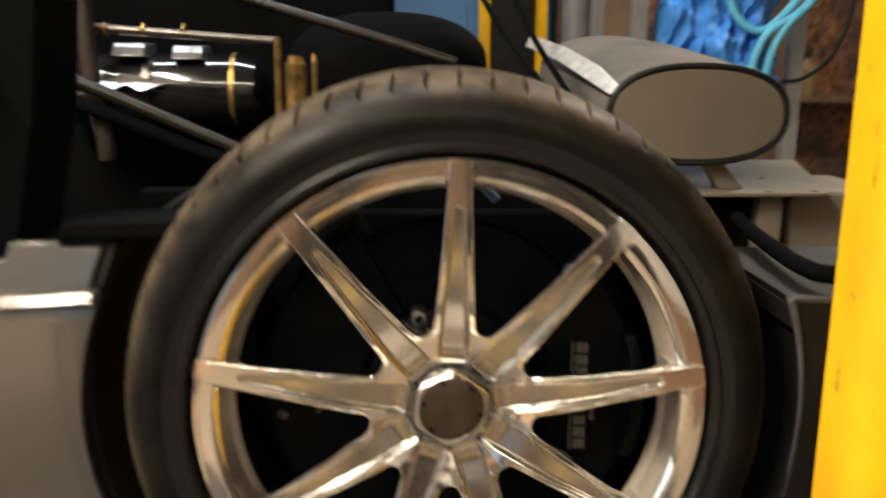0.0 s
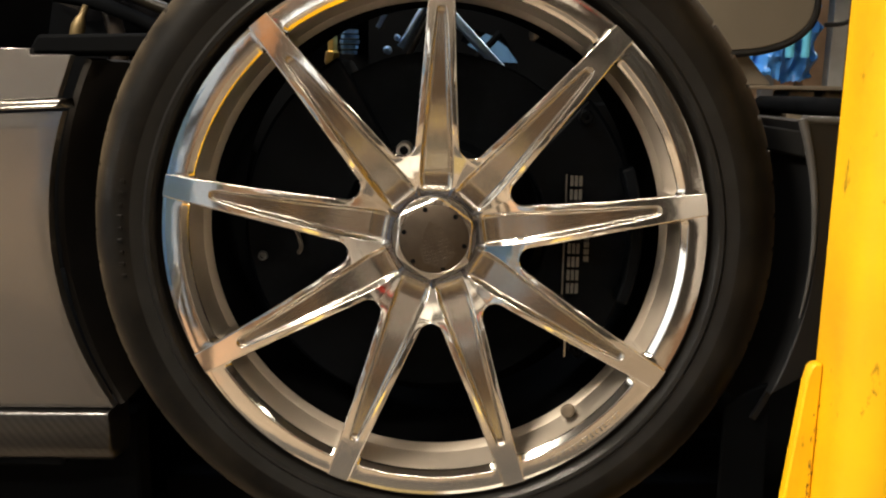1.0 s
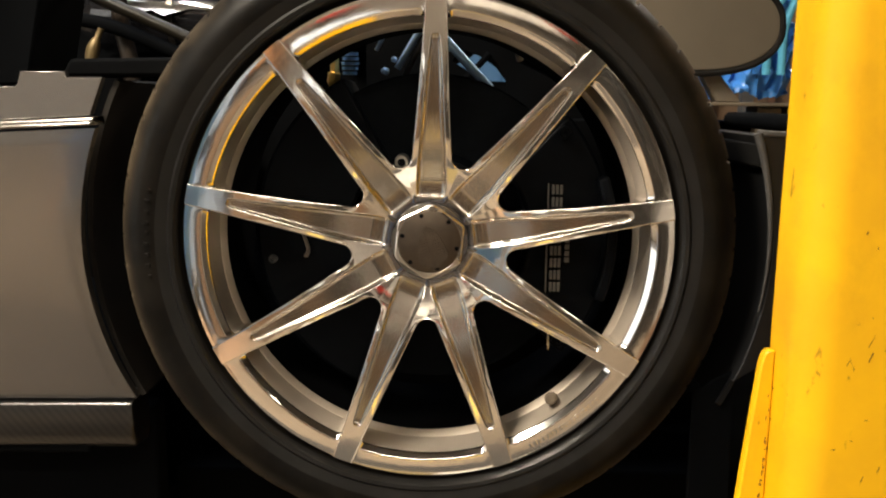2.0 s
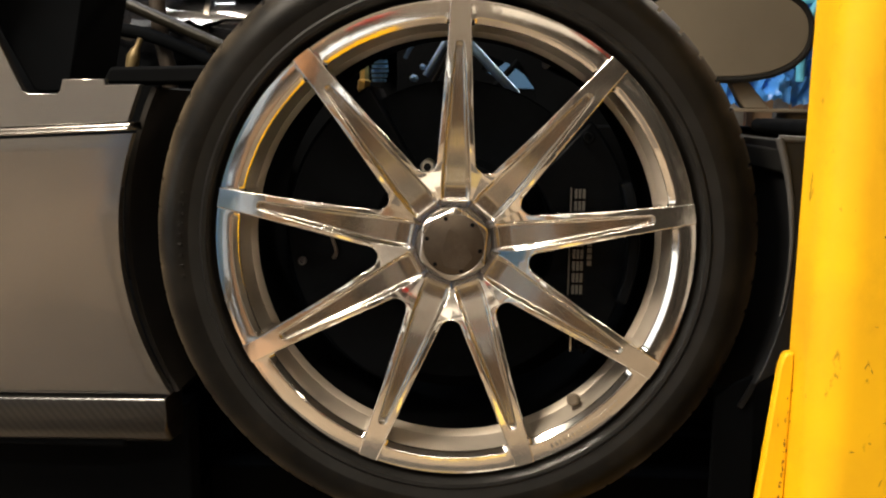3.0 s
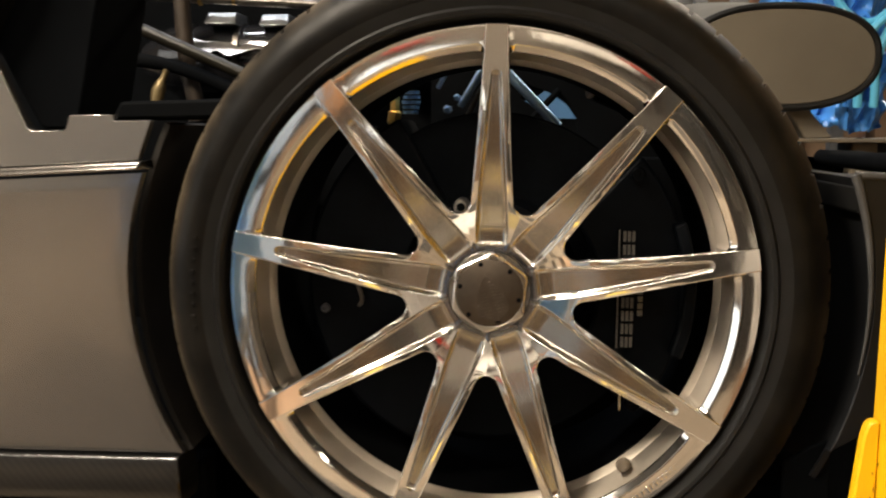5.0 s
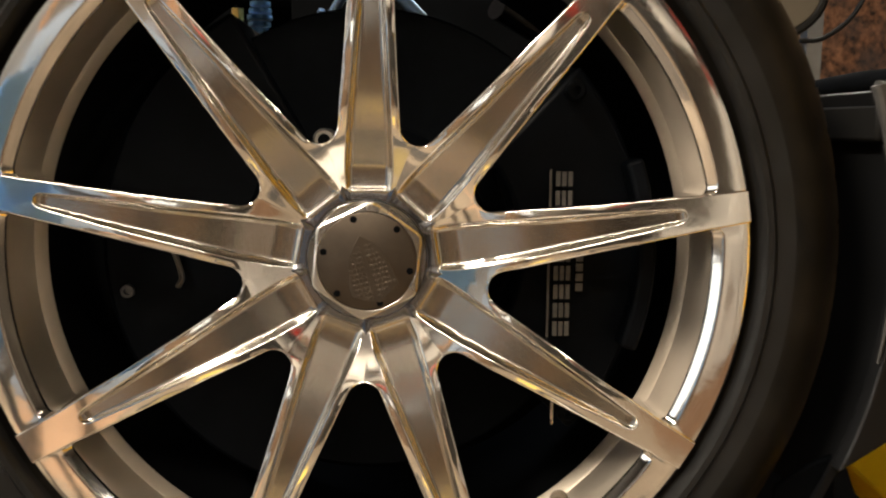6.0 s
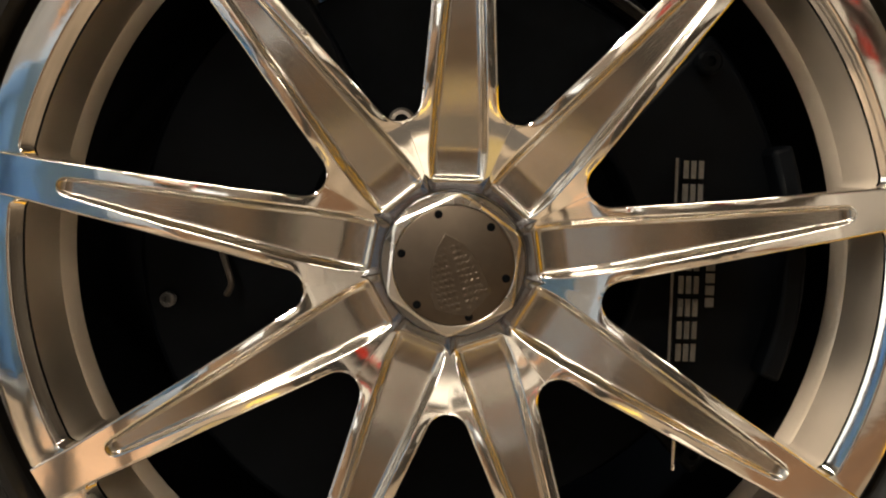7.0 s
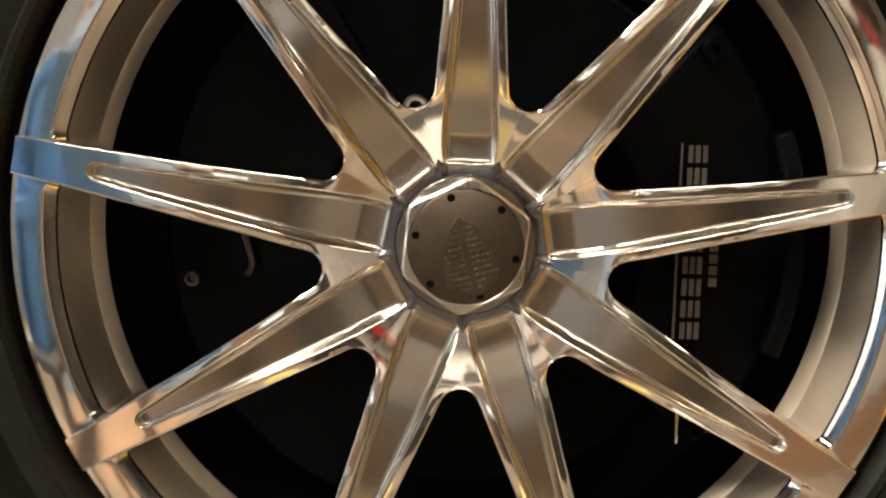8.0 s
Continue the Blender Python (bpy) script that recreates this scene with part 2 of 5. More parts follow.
DOORWOOD = material("varnished_orange_timber", (0.50, 0.24, 0.09), 0.45, 0, 0.25, 7, bump=0.1, bump_scale=40)
GREYPAINT = material("grey_enamel", (0.22, 0.22, 0.21), 0.55, 0.1, 0.2, 9, dust=(0.12, 0.09, 0.07), dust_amount=0.5)
BOTTLE = material("yellowed_plastic", (0.30, 0.20, 0.10), 0.45, 0, 0.1, 30)
BLUEGREY = material("pale_blue_grey_enamel", (0.27, 0.335, 0.43), 0.5, 0, 0.12, 5, bump=0.03, bump_scale=40)
RED = material("red_enamel", (0.55, 0.035, 0.02), 0.4, 0, 0.1, 8)
REFLECTBLUE = material("blue_reflector_plastic", (0.20, 0.44, 0.82), 0.40, 0, 0.10, 7, bump=0.03, bump_scale=90)
DARKGREY = material("dark_grey_enamel", (0.035, 0.033, 0.03), 0.45, 0, 0.2, 9)
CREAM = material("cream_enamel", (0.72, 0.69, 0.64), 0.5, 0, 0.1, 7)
GLASS = material("window_glass", (0.95, 0.97, 0.98), 0.03, 0, 0.02, 3)
GLASS.node_tree.nodes["Principled BSDF"].inputs["Transmission Weight"].default_value = 1.0
# Glow for the added windows; brightens reflections in the polished metal.
WINDOWGLOW = bpy.data.materials.new("window_glow")
WINDOWGLOW.use_nodes = True
WINDOWGLOW.node_tree.nodes["Principled BSDF"].inputs["Base Color"].default_value = (0.3, 0.3, 0.3, 1)
WINDOWGLOW.node_tree.nodes["Principled BSDF"].inputs["Emission Color"].default_value = (1.0, 0.965, 0.90, 1)
WINDOWGLOW.node_tree.nodes["Principled BSDF"].inputs["Emission Strength"].default_value = 1.35
WHITEPATCH = material("white_floor_reflector", (0.80, 0.77, 0.70), 0.55, 0, 0.1, 9, dust=(0.36, 0.30, 0.24), dust_amount=0.4, dust_scale=6)
BROWNPATCH = material("reddish_brown_reflector", (0.17, 0.088, 0.042), 0.7, 0, 0.3, 6, bump=0.1, bump_scale=60, dust=(0.09, 0.05, 0.028), dust_amount=0.6, dust_scale=3)
DULLPATCH = material("dull_brown_reflector", (0.085, 0.068, 0.052), 0.7, 0, 0.3, 6, bump=0.1, bump_scale=60, dust=(0.055, 0.042, 0.032), dust_amount=0.6, dust_scale=3)
TANPATCH = material("tan_reflector", (0.42, 0.265, 0.165), 0.8, 0, 0.2, 8, bump=0.05, bump_scale=60, dust=(0.26, 0.16, 0.10), dust_amount=0.5, dust_scale=4)
DARKPATCH = material("dark_floor_shade", (0.035, 0.032, 0.030), 0.7, 0, 0.2, 9, bump=0.1, bump_scale=60, dust=(0.09, 0.075, 0.06), dust_amount=0.5, dust_scale=4)
FADEDPATCH = material("dim_yellow_floor_reflector", (0.24, 0.18, 0.065), 0.6, 0, 0.15, 9, dust=(0.15, 0.11, 0.05), dust_amount=0.4, dust_scale=6)
YELLOWPATCH = material("yellow_floor_reflector", (0.95, 0.70, 0.16), 0.6, 0, 0.1, 9, dust=(0.60, 0.42, 0.13), dust_amount=0.3, dust_scale=6)


# ---- building helpers ----
def finish(bm, name, mat, sharp=35, mats=None):
    bmesh.ops.recalc_face_normals(bm, faces=bm.faces)
    me = bpy.data.meshes.new(name)
    bm.to_mesh(me)
    bm.free()
    for m in (mats or [mat]):
        me.materials.append(m)
    me.polygons.foreach_set("use_smooth", [True] * len(me.polygons))
    me.set_sharp_from_angle(angle=radians(sharp))
    return me


def thing(name, at, label, category, group="", kind=""):
    ob = new(name)
    ob.empty_display_size = 0.05
    ob.matrix_basis = Matrix.Translation(at)
    return tagged(ob, label, category, group, kind)


def part(name, bm, mat, parent, label="", sharp=35, bevel=0.0, place=None, mats=None, local=False):
    """Links bm as one mesh under parent; bm is in world metres unless local."""
    me = bm if isinstance(bm, bpy.types.Mesh) else finish(bm, name, mat, sharp, mats)
    ob = new(name, me)
    ob.parent = parent
    if not local:
        m = parent.matrix_basis.copy()
        up = parent.parent
        if up:
            m = up.matrix_basis @ parent.matrix_parent_inverse @ m
        ob.matrix_parent_inverse = m.inverted()
    if place is not None:
        ob.matrix_basis = place
    if bevel:
        md = ob.modifiers.new("edge", "BEVEL")
        md.width, md.segments, md.limit_method, md.angle_limit, md.harden_normals = bevel, 2, "ANGLE", radians(28), False
    if label:
        ob["label"] = label
    return ob


def solo(name, bm, mat, label, category, kind="", group="", sharp=35, bevel=0.0):
    ob = new(name, finish(bm, name, mat, sharp))
    if bevel:
        md = ob.modifiers.new("edge", "BEVEL")
        md.width, md.segments, md.limit_method, md.angle_limit = bevel, 2, "ANGLE", radians(28)
    return tagged(ob, label, category, group, kind)


def lathe(profile, segs=96, closed=False, bm=None, at=(0, 0, 0), mat_of=None):
    """Turns a profile of (radius, y) about the y axis."""
    bm = bm or bmesh.new()
    rings = []
    for k in range(segs):
        a = 2 * math.pi * k / segs
        rings.append([bm.verts.new((at[0] + r * math.sin(a), at[1] + y, at[2] + r * math.cos(a))) for r, y in profile])
    n = len(profile)
    for k in range(segs):
        p, q = rings[k], rings[(k + 1) % segs]
        for i in range(n if closed else n - 1):
            f = bm.faces.new((p[i], p[(i + 1) % n], q[(i + 1) % n], q[i]))
            if mat_of:
                f.material_index = mat_of(i)
    return bm


def tube(points, radius, segs=10, bm=None, cap=True):
    """A round bar through points; radius may be a list."""
    bm = bm or bmesh.new()
    pts = [Vector(p) for p in points]
    rad = radius if isinstance(radius, (list, tuple)) else [radius] * len(pts)
    rings = []
    side = None
    for i, p in enumerate(pts):
        d = (pts[min(i + 1, len(pts) - 1)] - pts[max(i - 1, 0)]).normalized()
        if side is None:
            side = d.orthogonal().normalized()
        side = (side - d * side.dot(d)).normalized()
        other = d.cross(side)
        rings.append([bm.verts.new(p + (side * math.cos(2 * math.pi * k / segs) + other * math.sin(2 * math.pi * k / segs)) * rad[i]) for k in range(segs)])
    for a, b in zip(rings, rings[1:]):
        for k in range(segs):
            bm.faces.new((a[k], a[(k + 1) % segs], b[(k + 1) % segs], b[k]))
    if cap:
        bm.faces.new(rings[0])
        bm.faces.new(rings[-1])
    return bm


def bend(points, steps=8):
    """A smooth run through points (Catmull-Rom)."""
    p = [Vector(q) for q in points]
    p = [p[0] * 2 - p[1]] + p + [p[-1] * 2 - p[-2]]
    out = []
    for i in range(1, len(p) - 2):
        for s in range(steps):
            t = s / steps
            out.append(0.5 * (2 * p[i] + (p[i + 1] - p[i - 1]) * t + (2 * p[i - 1] - 5 * p[i] + 4 * p[i + 1] - p[i + 2]) * t * t
                              + (3 * p[i] - p[i - 1] - 3 * p[i + 1] + p[i + 2]) * t ** 3))
    return out + [p[-2]]


def block(lo, hi, bm=None, m=None):
    bm = bm or bmesh.new()
    v = [bm.verts.new((x, y, z)) for x in (lo[0], hi[0]) for y in (lo[1], hi[1]) for z in (lo[2], hi[2])]
    for q in ((0, 1, 3, 2), (4, 6, 7, 5), (0, 4, 5, 1), (2, 3, 7, 6), (0, 2, 6, 4), (1, 5, 7, 3)):
        bm.faces.new([v[i] for i in q])
    if m is not None:
        bmesh.ops.transform(bm, matrix=m, verts=v)
    return bm


def plate_xz(outline, front, back, bm=None):
    """A plate with an outline of (x, z); front and back are y values or functions of (x, z)."""
    bm = bm or bmesh.new()
    fy = front if callable(front) else (lambda x, z: front)
    by = back if callable(back) else (lambda x, z: back)
    a = [bm.verts.new((x, fy(x, z), z)) for x, z in outline]
    b = [bm.verts.new((x, by(x, z), z)) for x, z in outline]
    bm.faces.new(a)
    bm.faces.new(b[::-1])
    n = len(outline)
    for i in range(n):
        bm.faces.new((a[i], b[i], b[(i + 1) % n], a[(i + 1) % n]))
    return bm


def plate_xy(outline, low, high):
    bm = bmesh.new()
    a = [bm.verts.new((x, y, low)) for x, y in outline]
    b = [bm.verts.new((x, y, high)) for x, y in outline]
    bm.faces.new(a[::-1])
    bm.faces.new(b)
    n = len(outline)
    for i in range(n):
        bm.faces.new((a[i], a[(i + 1) % n], b[(i + 1) % n], b[i]))
    return bm


def lerp_table(table, x):
    if x <= table[0][0]:
        return table[0][1]
    for (x0, y0), (x1, y1) in zip(table, table[1:]):
        if x <= x1:
            return y0 + (y1 - y0) * (x - x0) / (x1 - x0)
    return table[-1][1]


def arc_pts(radius, a0, a1, n, cx=CX, cz=CZ):
    """Points on a circle round the wheel centre; degrees clockwise from the top."""
    return [(cx + radius * math.sin(radians(a0 + (a1 - a0) * i / n)), cz + radius * math.cos(radians(a0 + (a1 - a0) * i / n))) for i in range(n + 1)]


# ---- the workshop ----
def wall(name, lo, hi, mat, label):
    solo(name, block(lo, hi), mat, label, "wall", "structure")


solo("floor", block((-5, -4, -0.1), (5, 6, 0)), CONCRETE, "oil-stained bare concrete workshop floor", "floor", "structure")
solo("ceiling", block((-5, -4, 3.6), (5, 6, 3.7)), CEILPAINT, "dull painted workshop ceiling", "ceiling", "structure")
# the south and west walls are each pierced by one unseen window, added for bright reflections
def window_wall(wall_name, win_name, place, length, at, w, z0, z1, bars, label):
    """A wall along local x with one glazed opening; its room side faces local +y."""
    half = w / 2
    bm = block((-length[0], -0.1, 0), (at - half, 0, 3.6))
    block((at + half, -0.1, 0), (length[1], 0, 3.6), bm)
    block((at - half, -0.1, 0), (at + half, 0, z0), bm)
    block((at - half, -0.1, z1), (at + half, 0, 3.6), bm)
    bmesh.ops.transform(bm, matrix=place, verts=bm.verts)
    solo(wall_name, bm, PLASTER, "stained dull plaster workshop wall with a window", "wall", "structure")
    win = thing(win_name, place @ Vector((at, -0.05, z0)), label, "window", kind="structure")

    def put(name, lo, hi, mat, bevel=0.003):
        b = block(lo, hi)
        bmesh.ops.transform(b, matrix=place, verts=b.verts)
        return part(name, b, mat, win, bevel=bevel)

    for n in range(bars + 1):
        x0 = at - half + (w - 0.03) * n / bars
        put("window_frame", (x0, -0.075, z0), (x0 + 0.03, -0.035, z1), DARKSTEEL)
    for z in (z0, z1 - 0.03):
        put("window_rail", (at - half, -0.034, z), (at + half, -0.015, z + 0.03), DARKSTEEL)
    put("pane", (at - half, -0.060, z0), (at + half, -0.056, z1), GLASS, 0).visible_shadow = False
    sky = block((at - half - 1.2, -1.02, z0 - 0.8), (at + half + 1.2, -1.0, z1 + 0.9))
    bmesh.ops.transform(sky, matrix=place, verts=sky.verts)
    solo("glow_backdrop", sky, WINDOWGLOW, "glowing sheet behind an added window", "backdrop", "structure")


window_wall("wall_south", "added_window_1", pose(0, -4, 0), (5, 5), -0.47, 0.46, 0.98, 1.29, 3, "unseen small steel-framed window, added as a bright reflection")
window_wall("wall_west", "added_window_2", pose(-5, 0, 0, 0, 0, -90), (6, 4), 1.8, 3.2, 0.12, 3.30, 5, "unseen wide steel-framed window, added to brighten the lower spokes")
wall("wall_east", (5, -4, 0), (5.1, 6, 3.6), PLASTER, "stained beige plaster workshop wall")
wall("wall_north", (-5, 6, 0), (5, 6.1, 3.6), PLASTER, "stained plaster wall behind the car")


def strip_lamp(x, y, z, length, along_x, watts, colour=(1.0, 0.87, 0.70)):
    root = thing("strip_lamp", (x, y, z), "white ceiling strip lamp with a lit diffuser", "lamp", "ceiling strip lamps")
    hx, hy = (length / 2, 0.09) if along_x else (0.09, length / 2)
    part("housing", block((x - hx, y - hy, z + 0.02), (x + hx, y + hy, z + 0.10)), GREYPAINT, root, bevel=0.005)
    part("hanger", block((x - 0.01, y - 0.01, z + 0.10), (x + 0.01, y + 0.01, 3.6)), GREYPAINT, root)
    data = bpy.data.lights.new("strip_light", "AREA")
    data.shape, data.size, data.size_y = "RECTANGLE", 2 * hx, 2 * hy
    data.energy, data.color = watts, colour
    lamp = new("strip_light", data)
    lamp.matrix_basis = pose(x, y, z)
    return root


strip_lamp(-1.4, -1.1, 3.1, 1.5, False, 166)
strip_lamp(-0.2, -3.0, 3.2, 2.4, True, 62)
# Unseen weak lamp, added to light the cream cabinets the right lip mirrors.
strip_lamp(2.6, -2.9, 3.1, 1.5, False, 12)
strip_lamp(-0.5, 0.9, 3.1, 1.5, True, 23, (0.92, 0.95, 1.0))
strip_lamp(1.6, 2.6, 3.1, 1.5, True, 38, (1.0, 0.90, 0.75))
# Unseen floor patches, added so the webs and channels mirror white and gold.
solo("floor_reflector", block((0.02, -1.45, 0.0), (0.46, -0.98, 0.004)), WHITEPATCH, "unseen white floor patch, added for reflections in the wheel", "marking", "structure")
solo("floor_reflector", block((-0.16, -2.84, 0.0), (0.13, -2.46, 0.004)), YELLOWPATCH, "unseen yellow floor patch, added for gold reflections in the wheel", "marking", "structure")


def reflection_cabinet(x, w, h, mat, label, z0=0.0, deep=0.5):
    root = thing("reflection_cabinet", (x + w / 2, -4 + deep / 2, z0), label, "cabinet", "cabinets along the wall")
    part("carcass", block((x, -4, z0), (x + w, -4 + deep, z0 + h)), mat, root, bevel=0.006)
    half = w / 2
    for k in (0, 1):
        leaf = part("cabinet_door", block((x + k * half + 0.008, -4 + deep, z0 + 0.03), (x + (k + 1) * half - 0.008, -4 + deep + 0.018, z0 + h - 0.03)), mat, root, bevel=0.004)
        hx = x + half + (-0.06 if k == 0 else 0.03)
        part("handle", block((hx, -4 + deep + 0.018, z0 + h * 0.5), (hx + 0.03, -4 + deep + 0.04, z0 + h * 0.5 + 0.12)), STEEL, leaf, bevel=0.004)


# Dim yellow patch, likewise added for the web's olive reflection.
solo("floor_reflector", block((-0.34, -1.45, 0.0), (-0.01, -0.98, 0.004)), FADEDPATCH, "unseen dim yellow floor patch, added for reflections in the wheel", "marking", "structure")
# Unseen boards and sheet, added to tint reflections brown.
solo("brown_reflector", block((0.95, -3.45, 0.0), (2.35, -2.25, 0.012)), BROWNPATCH, "unseen reddish brown board, added to tint reflections", "board", bevel=0.002)
solo("brown_reflector", block((-1.40, -1.35, 0.0), (-0.36, -0.34, 0.012)), DULLPATCH, "unseen dull brown board, added to tint the side panel", "board", bevel=0.002)
solo("tan_reflector_sheet", block((-1.40, -3.4, 0.0), (-0.85, -2.2, 0.006)), TANPATCH, "unseen brown sheet, added to tint reflections", "cardboard", bevel=0.002)
# Dark slab stands for shaded floor, mirrored near the hub.
solo("floor_shade_slab", block((-0.75, -1.98, 0.0), (0.75, -1.50, 0.012)), DARKPATCH, "unseen dark slab standing for shade on the floor", "mat", bevel=0.004)
# Unseen cabinets, added as light and dark tones for the rim to mirror.
reflection_cabinet(-0.92, 0.40, 0.95, TIMBER, "unseen brown timber cupboard, added for reflections")
reflection_cabinet(-0.48, 0.30, 0.90, DARKGREY, "unseen dark grey steel cabinet, added for reflections")
reflection_cabinet(-0.15, 0.46, 0.85, TIMBER, "unseen brown timber cupboard, added for reflections")
reflection_cabinet(0.34, 0.42, 1.10, DARKGREY, "unseen dark grey steel cabinet, added for reflections")
reflection_cabinet(0.79, 0.26, 1.45, DARKGREY, "unseen dark grey steel cabinet, added for reflections")
reflection_cabinet(1.08, 0.50, 0.62, CREAM, "unseen cream steel cabinet, added for reflections")
reflection_cabinet(1.60, 0.48, 1.36, CREAM, "unseen cream steel cabinet, added for reflections")
reflection_cabinet(2.12, 0.95, 1.5, CREAM, "unseen tall cream steel cabinet, added for reflections")
reflection_cabinet(0.10, 0.50, 0.38, CREAM, "unseen hung cream steel cupboard, added for reflections", 1.36, 0.25)
reflection_cabinet(1.10, 0.46, 0.26, CREAM, "unseen hung cream steel cupboard, added for reflections", 1.42, 0.25)
reflection_cabinet(-4.0, 1.0, 2.2, CREAM, "unseen tall cream steel cabinet, added for reflections")
reflection_cabinet(-1.57, 0.56, 0.76, BLUEGREY, "unseen blue-grey steel chest, added for reflections")
reflection_cabinet(-1.57, 0.58, 0.56, BLUEGREY, "unseen hung blue-grey steel cupboard, added for reflections", 0.90, 0.3)
reflection_cabinet(-0.96, 0.09, 0.45, DOORWOOD, "unseen narrow varnished timber cupboard, added for reflections", 1.20, 0.2)
reflection_cabinet(-0.64, 0.19, 0.16, RED, "unseen small red steel cabinet, added for reflections", 1.46, 0.2)
reflection_cabinet(0.66, 0.16, 0.20, RED, "unseen small red steel cabinet, added for reflections", 1.55, 0.2)
reflection_cabinet(1.66, 0.18, 0.15, RED, "unseen small red steel cabinet, added for reflections", 1.40, 0.2)

def reflection_rack(x0, x1, z, seed):
    """A steel wall shelf with a row of stored boxes, each box a thing of its own; unseen, added as clutter to mirror.
    """
    root = thing("reflection_rack", ((x0 + x1) / 2, -3.84, z - 0.03), "unseen grey steel shelf with boxes, added for reflections", "shelf", "wall shelves")
    part("shelf_board", block((x0, -4.0, z - 0.03), (x1, -3.68, z)), GREYPAINT, root, bevel=0.003)
    for xx in (x0 + 0.08, x1 - 0.11):
        part("shelf_bracket", block((xx, -4.0, z - 0.16), (xx + 0.03, -3.74, z - 0.0305)), DARKSTEEL, root, bevel=0.002)
    pick = random.Random(seed)
    x = x0 + 0.03
    kinds = ((CREAM, "unseen white box, added for reflections"), (DARKGREY, "unseen dark box, added for reflections"), (TIMBER, "unseen brown box, added for reflections"), (RED, "unseen red box, added for reflections"))
    while True:
        w, h = pick.uniform(0.09, 0.24), pick.uniform(0.10, 0.30)
        mat, lab = kinds[pick.choice((0, 0, 1, 1, 1, 2, 2, 3))]
        if x + w > x1:
            return
        box = thing("storage_box", (x + w / 2, -3.84, z), lab, "box", "boxes on the wall shelves")
        part("box_body", block((x, -3.96, z), (x + w, -3.72, z + h - 0.021)), mat, box, bevel=0.004)
        part("lid", block((x - 0.004, -3.964, z + h - 0.02), (x + w + 0.004, -3.716, z + h)), mat, box, bevel=0.004)
        x += w + pick.uniform(0.015, 0.08)


reflection_rack(0.95, 2.0, 1.72, 3)
reflection_rack(0.2, 2.4, 2.25, 5)
reflection_rack(-2.6, -0.1, 2.42, 9)

# an unseen grey sheet door added for reflections, and the blue sheet wall beyond the car
door = thing("reflection_door", (-2.1, -4.0, 0), "unseen grey sheet-metal door, added for reflections", "door", kind="structure")
part("door_leaf", block((-2.95, -3.99, 0.03), (-1.64, -3.94, 2.05)), DOORGREY, door, bevel=0.004)
for i in range(5):
    xx = -2.8 + i * 0.27
    part("stiffener", block((xx, -3.94, 0.06), (xx + 0.05, -3.915, 2.02)), DOORGREY, door, bevel=0.004)
part("door_frame", block((-1.63, -3.999, 0), (-1.59, -3.90, 2.16)), DOORWOOD, door, "orange-brown timber door post", bevel=0.004)
part("door_rail", block((-2.95, -3.99, 2.07), (-1.64, -3.92, 2.16)), DARKSTEEL, door, bevel=0.004)

back_sheet = thing("wall_sheet", (0, 4.6, 0), "blue painted sheet-metal partition", "partition", kind="structure")
part("sheet", block((-2.6, 4.6, 0), (0.9, 4.64, 3.2)), BLUEWALL, back_sheet)
for i in range(7):
    part("rib", block((-2.5 + i * 0.48, 4.575, 0), (-2.46 + i * 0.48, 4.5995, 3.2)), BLUEWALL, back_sheet, bevel=0.003)
wall("wall_partition", (0.90, 4.4, 0), (4.9, 4.5, 3.2), RUSTY, "rust-brown stained and grimy workshop wall")


# Unseen pale band, added as a soft bright source for the lower spokes.
solo("bright_wall_band", block((-5, -4, 2.02), (5, -3.995, 3.6)), CREAM, "unseen cream wall band, added to brighten reflections", "wall", "structure")


# ---- an unseen stand with crates behind the camera, added for blue reflections ----
bench = thing("reflector_stand", (-0.52, -0.70, 0.012), "unseen grey stand holding two added blue crates", "stand")
part("stand_top", block((-0.60, -0.87, 0.775), (-0.44, -0.53, 0.80)), GREYPAINT, bench, bevel=0.004)
for xx in (-0.59, -0.475):
    for yy in (-0.86, -0.565):
        part("leg", block((xx, yy, 0.0121), (xx + 0.025, yy + 0.025, 0.7749)), GREYPAINT, bench, bevel=0.002)


def blue_reflector_crate(x0, x1, y0, y1, z0, z1):
    """A stacking crate: tapered tub, rolled rim, upright ribs and two grips."""
    crate = thing("blue_reflector_crate", ((x0 + x1) / 2, (y0 + y1) / 2, z0), "unseen blue crate, added for blue reflections in the lip", "crate", "stacked crates")
    bm = bmesh.new()
    t = 0.012
    loops = []
    for inset, z in ((0.018, z0), (0.006, z1), (0.006 + t, z1), (0.018 + t, z0 + t)):
        loops.append([bm.verts.new(p) for p in ((x0 + inset, y0 + inset, z), (x1 - inset, y0 + inset, z), (x1 - inset, y1 - inset, z), (x0 + inset, y1 - inset, z))])
    for a, b in zip(loops, loops[1:]):
        for k in range(4):
            bm.faces.new((a[k], a[(k + 1) % 4], b[(k + 1) % 4], b[k]))
    bm.faces.new(loops[0])
    bm.faces.new(loops[-1])
    tub = part("tub", bm, REFLECTBLUE, crate, bevel=0.003)
    for lo, hi in (((x0, y0, z1 - 0.03), (x1, y0 + 0.0055, z1)), ((x0, y1 - 0.0055, z1 - 0.03), (x1, y1, z1))):
        part("rim", block(lo, hi), REFLECTBLUE, crate, bevel=0.002)
    for n in range(5):
        xx = x0 + 0.06 + (x1 - x0 - 0.12) * n / 4
        part("rib", block((xx - 0.006, y1 - 0.020, z0 + 0.02), (xx + 0.006, y1 - 0.004, z1 - 0.0305)), REFLECTBLUE, tub, bevel=0.001)


blue_reflector_crate(-0.585, -0.455, -0.85, -0.55, 0.8001, 0.985)
blue_reflector_crate(-0.583, -0.457, -0.845, -0.555, 0.9851, 1.15)


